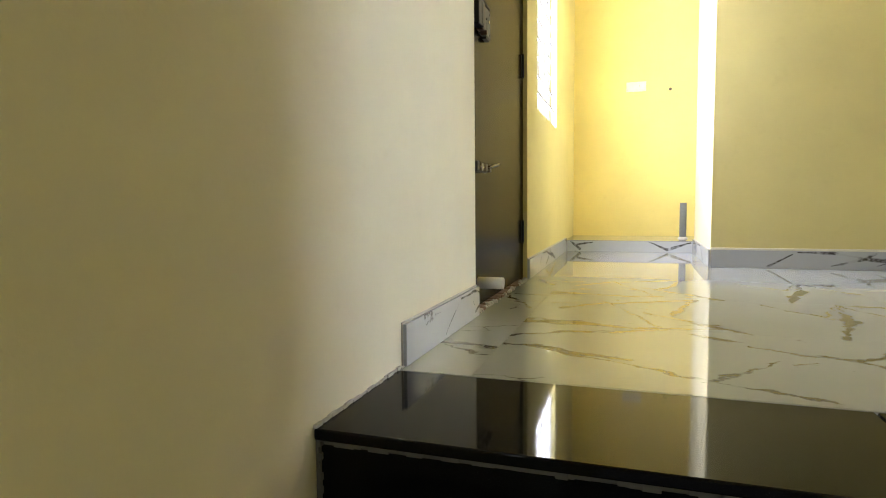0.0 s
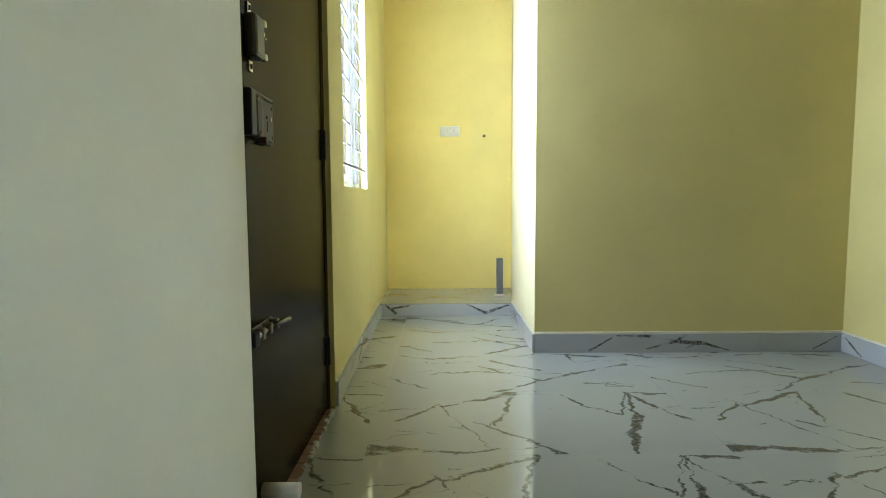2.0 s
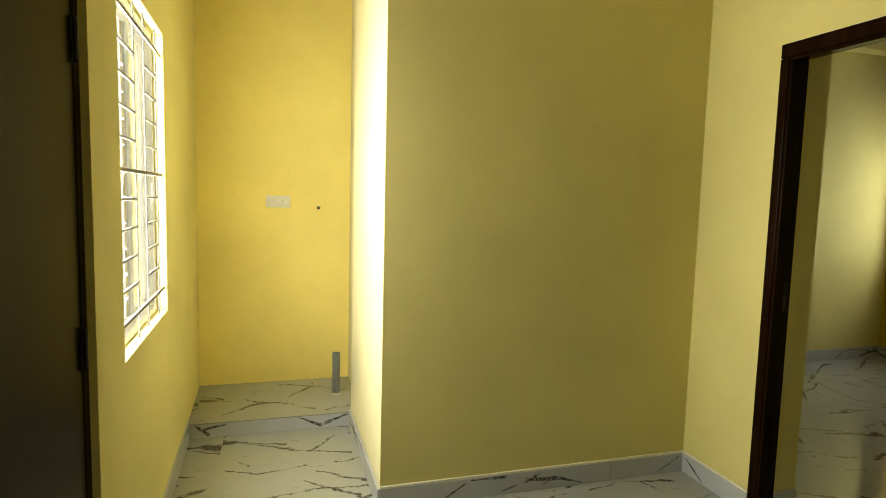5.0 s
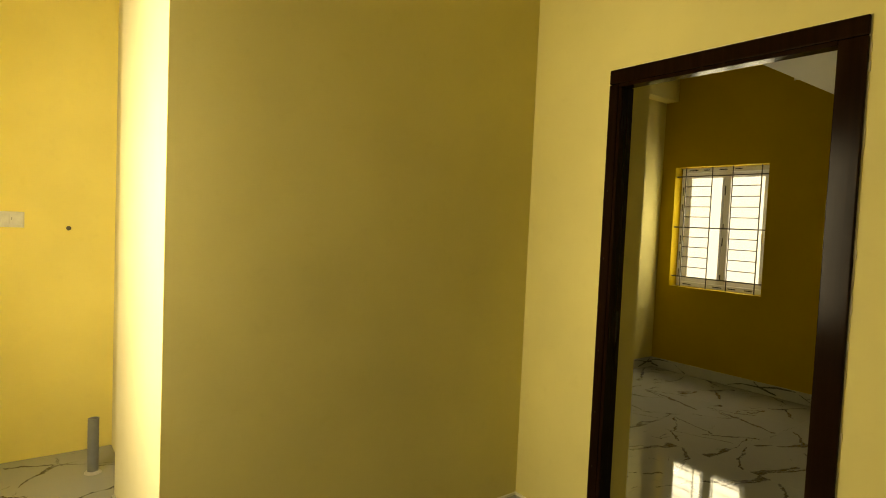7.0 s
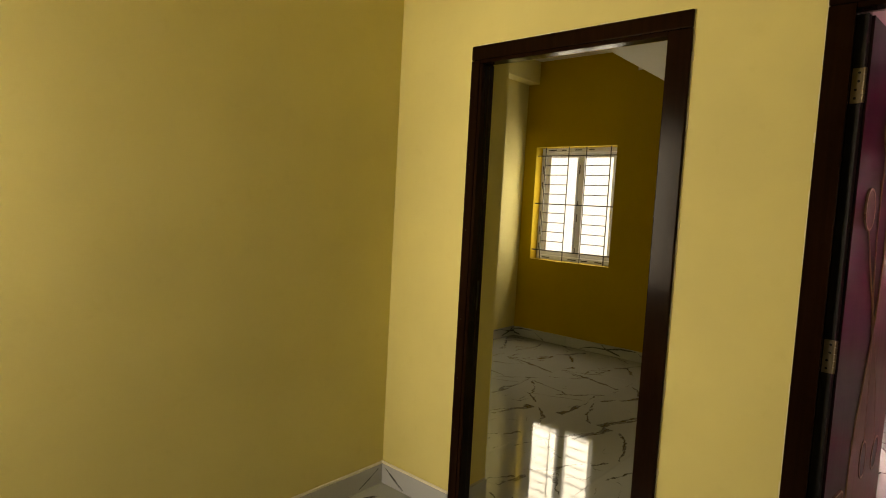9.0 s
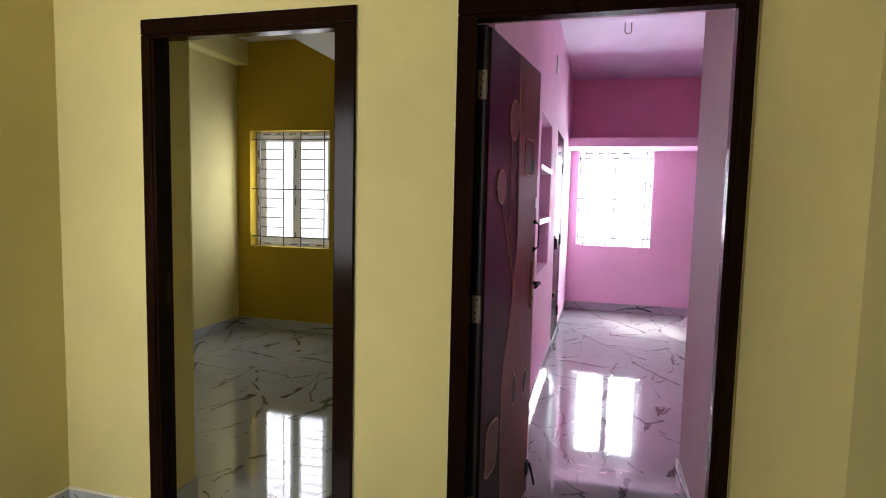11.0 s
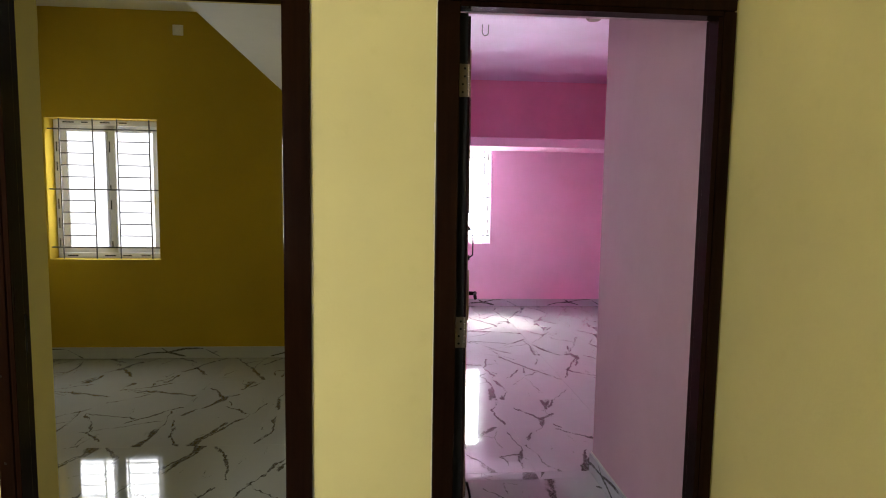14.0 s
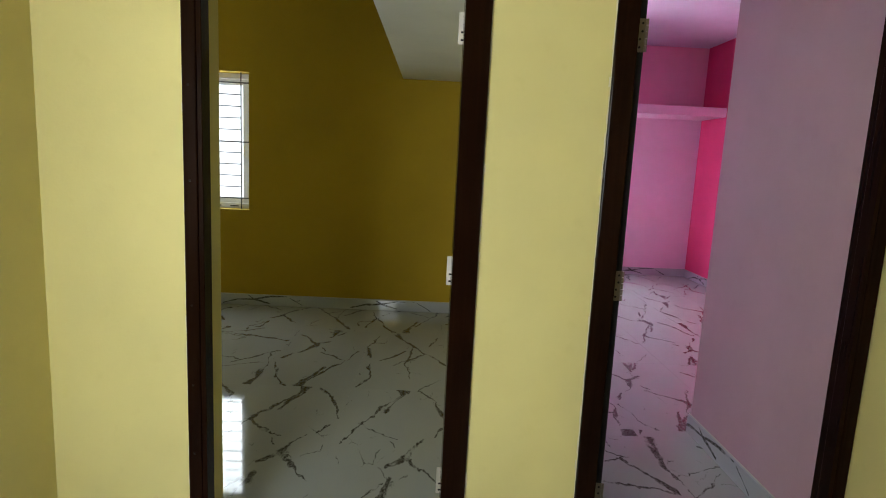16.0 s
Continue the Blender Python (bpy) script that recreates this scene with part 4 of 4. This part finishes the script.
# ---- electrical fittings ----
def switch_plate(m, w, h, n, label):
    """Plate in x and z, front towards minus y."""
    o = thing("switch_plate", m, label, "switch")
    part("plate", box(bmesh.new(), -w / 2, w / 2, -0.009, 0.0, -h / 2, h / 2, 0.003), PLASTIC, o)
    for k in range(n):
        x = -w / 2 + w * (k + 0.5) / n
        part("rocker", box(bmesh.new(), x - w / n * 0.36, x + w / n * 0.36, -0.012, -0.008, -h * 0.32, h * 0.32, 0.002), PLASTIC, o)
    part("socket_holes", box(bmesh.new(), w * 0.17, w * 0.185, -0.0135, -0.0115, -h * 0.02, h * 0.14), PVC, o)
    part("plate_rim", box(bmesh.new(), -w / 2 - 0.002, w / 2 + 0.002, -0.004, -0.0005, -h / 2 - 0.002, h / 2 + 0.002, 0.001), PLASTIC, o)
    return o


switch_plate(pose(-0.085, YB, 1.372), 0.158, 0.078, 3, "cream white switch and socket plate on yellow wall")
switch_plate(pose(YX, 3.86, 2.89, 0, 0, -90), 0.085, 0.085, 1, "small white junction plate high on mustard wall")
switch_plate(pose(5.20, PY1, 2.62), 0.09, 0.15, 1, "pale plate high on the pink wall")
bm = rod(bmesh.new(), (0, 0, 0), (0, -0.012, 0), 0.012, 14)
plug = tagged(new("pipe_plug", mesh_of(bm, "pipe_plug", BRASSY)), "small brown water pipe plug in the wall", "pipe plug")
plug.location = (0.192, YB, 1.333)

pipe = thing("drain_pipe", pose(0.288, 4.955, 0.085), "grey plastic drain pipe stub rising from the platform", "pipe")
bm = bmesh.new()
ring_o, ring_i = [], []
for k in range(24):
    a = math.tau * k / 24
    ring_o.append([bm.verts.new((0.026 * math.cos(a), 0.026 * math.sin(a), z)) for z in (0.0, 0.285)])
    ring_i.append([bm.verts.new((0.022 * math.cos(a), 0.022 * math.sin(a), z)) for z in (0.05, 0.285)])
for k in range(24):
    j = (k + 1) % 24
    bm.faces.new((ring_o[k][0], ring_o[j][0], ring_o[j][1], ring_o[k][1]))
    bm.faces.new((ring_o[k][1], ring_o[j][1], ring_i[j][1], ring_i[k][1]))
    bm.faces.new((ring_i[k][1], ring_i[j][1], ring_i[j][0], ring_i[k][0]))
part("tube", bm, PVC, pipe)
bm = bmesh.new()
bmesh.ops.create_cone(bm, cap_ends=True, segments=20, radius1=0.040, radius2=0.030, depth=0.012, matrix=Matrix.Translation((0, 0, 0.006)))
part("mortar_collar", bm, CEMENT, pipe, "pale mortar collar")
# narrow grey upright line on the wall next to the pipe
chase = tagged(new("pipe_side_line", mesh_of(box(bmesh.new(), XA + 0.060, XA + 0.070, 4.94, 4.955, 0.09, 0.36), "pipe_side_line", CEMENT)), "grey vertical line on the alcove wall", "patch", kind="structure")

hook = thing("fan_hook", pose(5.56, 1.174, H), "steel fan hook hanging from the pink ceiling", "hook")
bm = bmesh.new()
pts = [(-0.028, 0.0)] + [(-0.028 * math.cos(math.pi * k / 10), -0.068 - 0.028 * math.sin(math.pi * k / 10)) for k in range(11)] + [(0.028, 0.0)]
for (x0, z0), (x1, z1) in zip(pts, pts[1:]):
    rod(bm, (0, x0, z0), (0, x1, z1), 0.005, 8)
part("bent_rod", bm, PVC, hook)
rose = thing("ceiling_plate", pose(5.26, 0.27, H), "round brown ceiling outlet plate on pink ceiling", "ceiling plate")
bm = bmesh.new()
bmesh.ops.create_cone(bm, cap_ends=True, segments=28, radius1=0.055, radius2=0.068, depth=0.016, matrix=Matrix.Translation((0, 0, -0.008)))
part("cover", bm, BRONZE, rose)


# ---- skirting of veined tile ----
# white cement top of the skirting, whitened further as a ledge catching light
BAND = plain("whitened_cement_bead", (0.82, 0.79, 0.66), 0.8)


def skirting(name, a, b, out, h=0.10, z=0.0, step=1.2, band=False):
    """From a to b along a wall; out: the way from the wall into the room."""
    a, b, out = Vector((*a, z)), Vector((*b, z)), Vector((*out, 0))
    run = b - a
    length = run.length
    ang = math.atan2(run.y, run.x)
    base = setting(name, box(bmesh.new(), 0, length, -0.001, 0.003, 0.0, h + 0.004), CEMENT, "grey veined tile skirting with cement top edge", "skirting")
    base.matrix_world = Matrix.Translation(a + out * 0.003) @ Matrix.Rotation(ang, 4, "Z")
    side = 1 if Vector((-math.sin(ang), math.cos(ang), 0)).dot(out) > 0 else -1
    x = 0.0
    while x < length - 0.005:
        e = min(length, x + step)
        lo, hi = sorted((side * 0.002, side * 0.011))
        t = part("skirting_tile", box(bmesh.new(), x + 0.0006, e - 0.0006, lo, hi, 0.001, h, 0.0012), SKIRT, base)
        x = e
    if band:
        lo, hi = sorted((0.0, side * 0.010))
        part("lit_ledge_band", box(bmesh.new(), 0, length, lo, hi, h + 0.0005, h + 0.013, 0.003), BAND, base, "white cement bead above the tiles, whitened like a lit ledge")
    return base


skirting("skirting_stair_head", (XL, 1.180), (XL, 1.833), (1, 0))
skirting("skirting_left", (XL, 2.802), (XL - 1.8 * LEAN, 4.604), (1, 0))
skirting("skirting_alcove", (XA, YP - 0.012), (XA, 4.604), (-1, 0))
skirting("skirting_pier", (XA, YP), (XD - 0.014, YP), (0, -1), band=True)
skirting("skirting_doors_far", (XD, 3.155), (XD, YP), (-1, 0), band=True)
skirting("skirting_doors_mid", (XD, 1.843), (XD, 2.218), (-1, 0))
skirting("skirting_return", (XR, YW), (XD - 0.018, YW), (0, 1))
skirting("skirting_mustard_side", (XD + TD, YY), (YX, YY), (0, -1))
skirting("skirting_mustard_window", (YX, 2.065), (YX, YY - 0.014), (-1, 0))
skirting("skirting_reveal", (XD + 0.100, 3.136), (XD + TD, 3.136), (0, -1))
skirting("skirting_pink_left", (XD + TD, PY1), (PDOOR[0] - 0.002, PY1), (0, -1))
skirting("skirting_pink_corner", (PDOOR[1] + 0.002, PY1), (PX - 0.014, PY1), (0, -1))
skirting("skirting_pink_window", (PX, PY0), (PX, PY1), (-1, 0))
skirting("skirting_pink_right", (PN, PY0), (PX - 0.014, PY0), (0, 1))
skirting("skirting_pink_passage", (XD + TD, YR - 0.001), (PN + 0.012, YR - 0.001), (0, 1))
skirting("skirting_pink_near", (PN, PY0 + 0.014), (PN, YR - 0.001), (1, 0))
riser_face = setting("platform_face", box(bmesh.new(), -0.05, XA - XL, 4.6055, 4.6118, 0.0, 0.082), SKIRT_V, "grey veined tile front of the platform", "skirting")
riser_face.location.x = XL
# thin dark strip that draws the line along the platform's top edge
setting("platform_edge_line", box(bmesh.new(), XL - 0.02, XA - 0.001, 4.6040, 4.6119, 0.0822, 0.0842), DIMCEM, "dark strip along the platform edge", "joint")

# ---- tiled floors and platform ----
tiled("floor_hall", XL - 0.05, XD, 1.154, 4.605, -0.40, 2.36 - 1.212, 1.2, 0.606, 0.0, "glossy white veined tile floor of the hall",
      lambda ax, bx, ay, by: (min(bx, XA + 0.1) if ay > YP + 0.1 else bx, min(by, YP + 0.1) if ax > XA else by), [2, 0, 0, 1, 1, 2, 0])
tiled("floor_mustard", XD + TD, YX, 2.063, YY, 3.60 - 1.2, 2.22, 1.2, 0.606, 0.0, "glossy white veined tile floor of the mustard room", seed=2)
tiled("floor_pink", PN, PX, PY0, PY1, 3.10, 0.594, 1.2, 0.606, 0.0, "glossy white veined tile floor of the pink room", seed=3)
tiled("floor_passage", XD + TD, PN, YR - 0.001, PY1, 3.10, 0.594, 1.2, 0.606, 0.0, "glossy white veined tile floor of the passage", seed=4)
setting("floor_slab", box(bmesh.new(), XL - 0.2, PX + 0.2, 1.16, YY + 0.3, -0.35, -0.125), CEMENT, "concrete floor slab", "floor")
setting("threshold_1", box(bmesh.new(), XD, XD + TD, D1[0], D1[1], -0.1, -0.001), MARBLE, "veined tile threshold in the doorway", "floor")
setting("threshold_2", box(bmesh.new(), XD, XD + TD, D2[0], D2[1], -0.1, -0.001), MARBLE, "veined tile threshold in the doorway", "floor")
tiled("alcove_platform", XL - 0.05, XA + 0.07, 4.612, YB, XL, 4.612, 1.2, 0.70, 0.085, "raised veined tile platform in the alcove", seed=5)
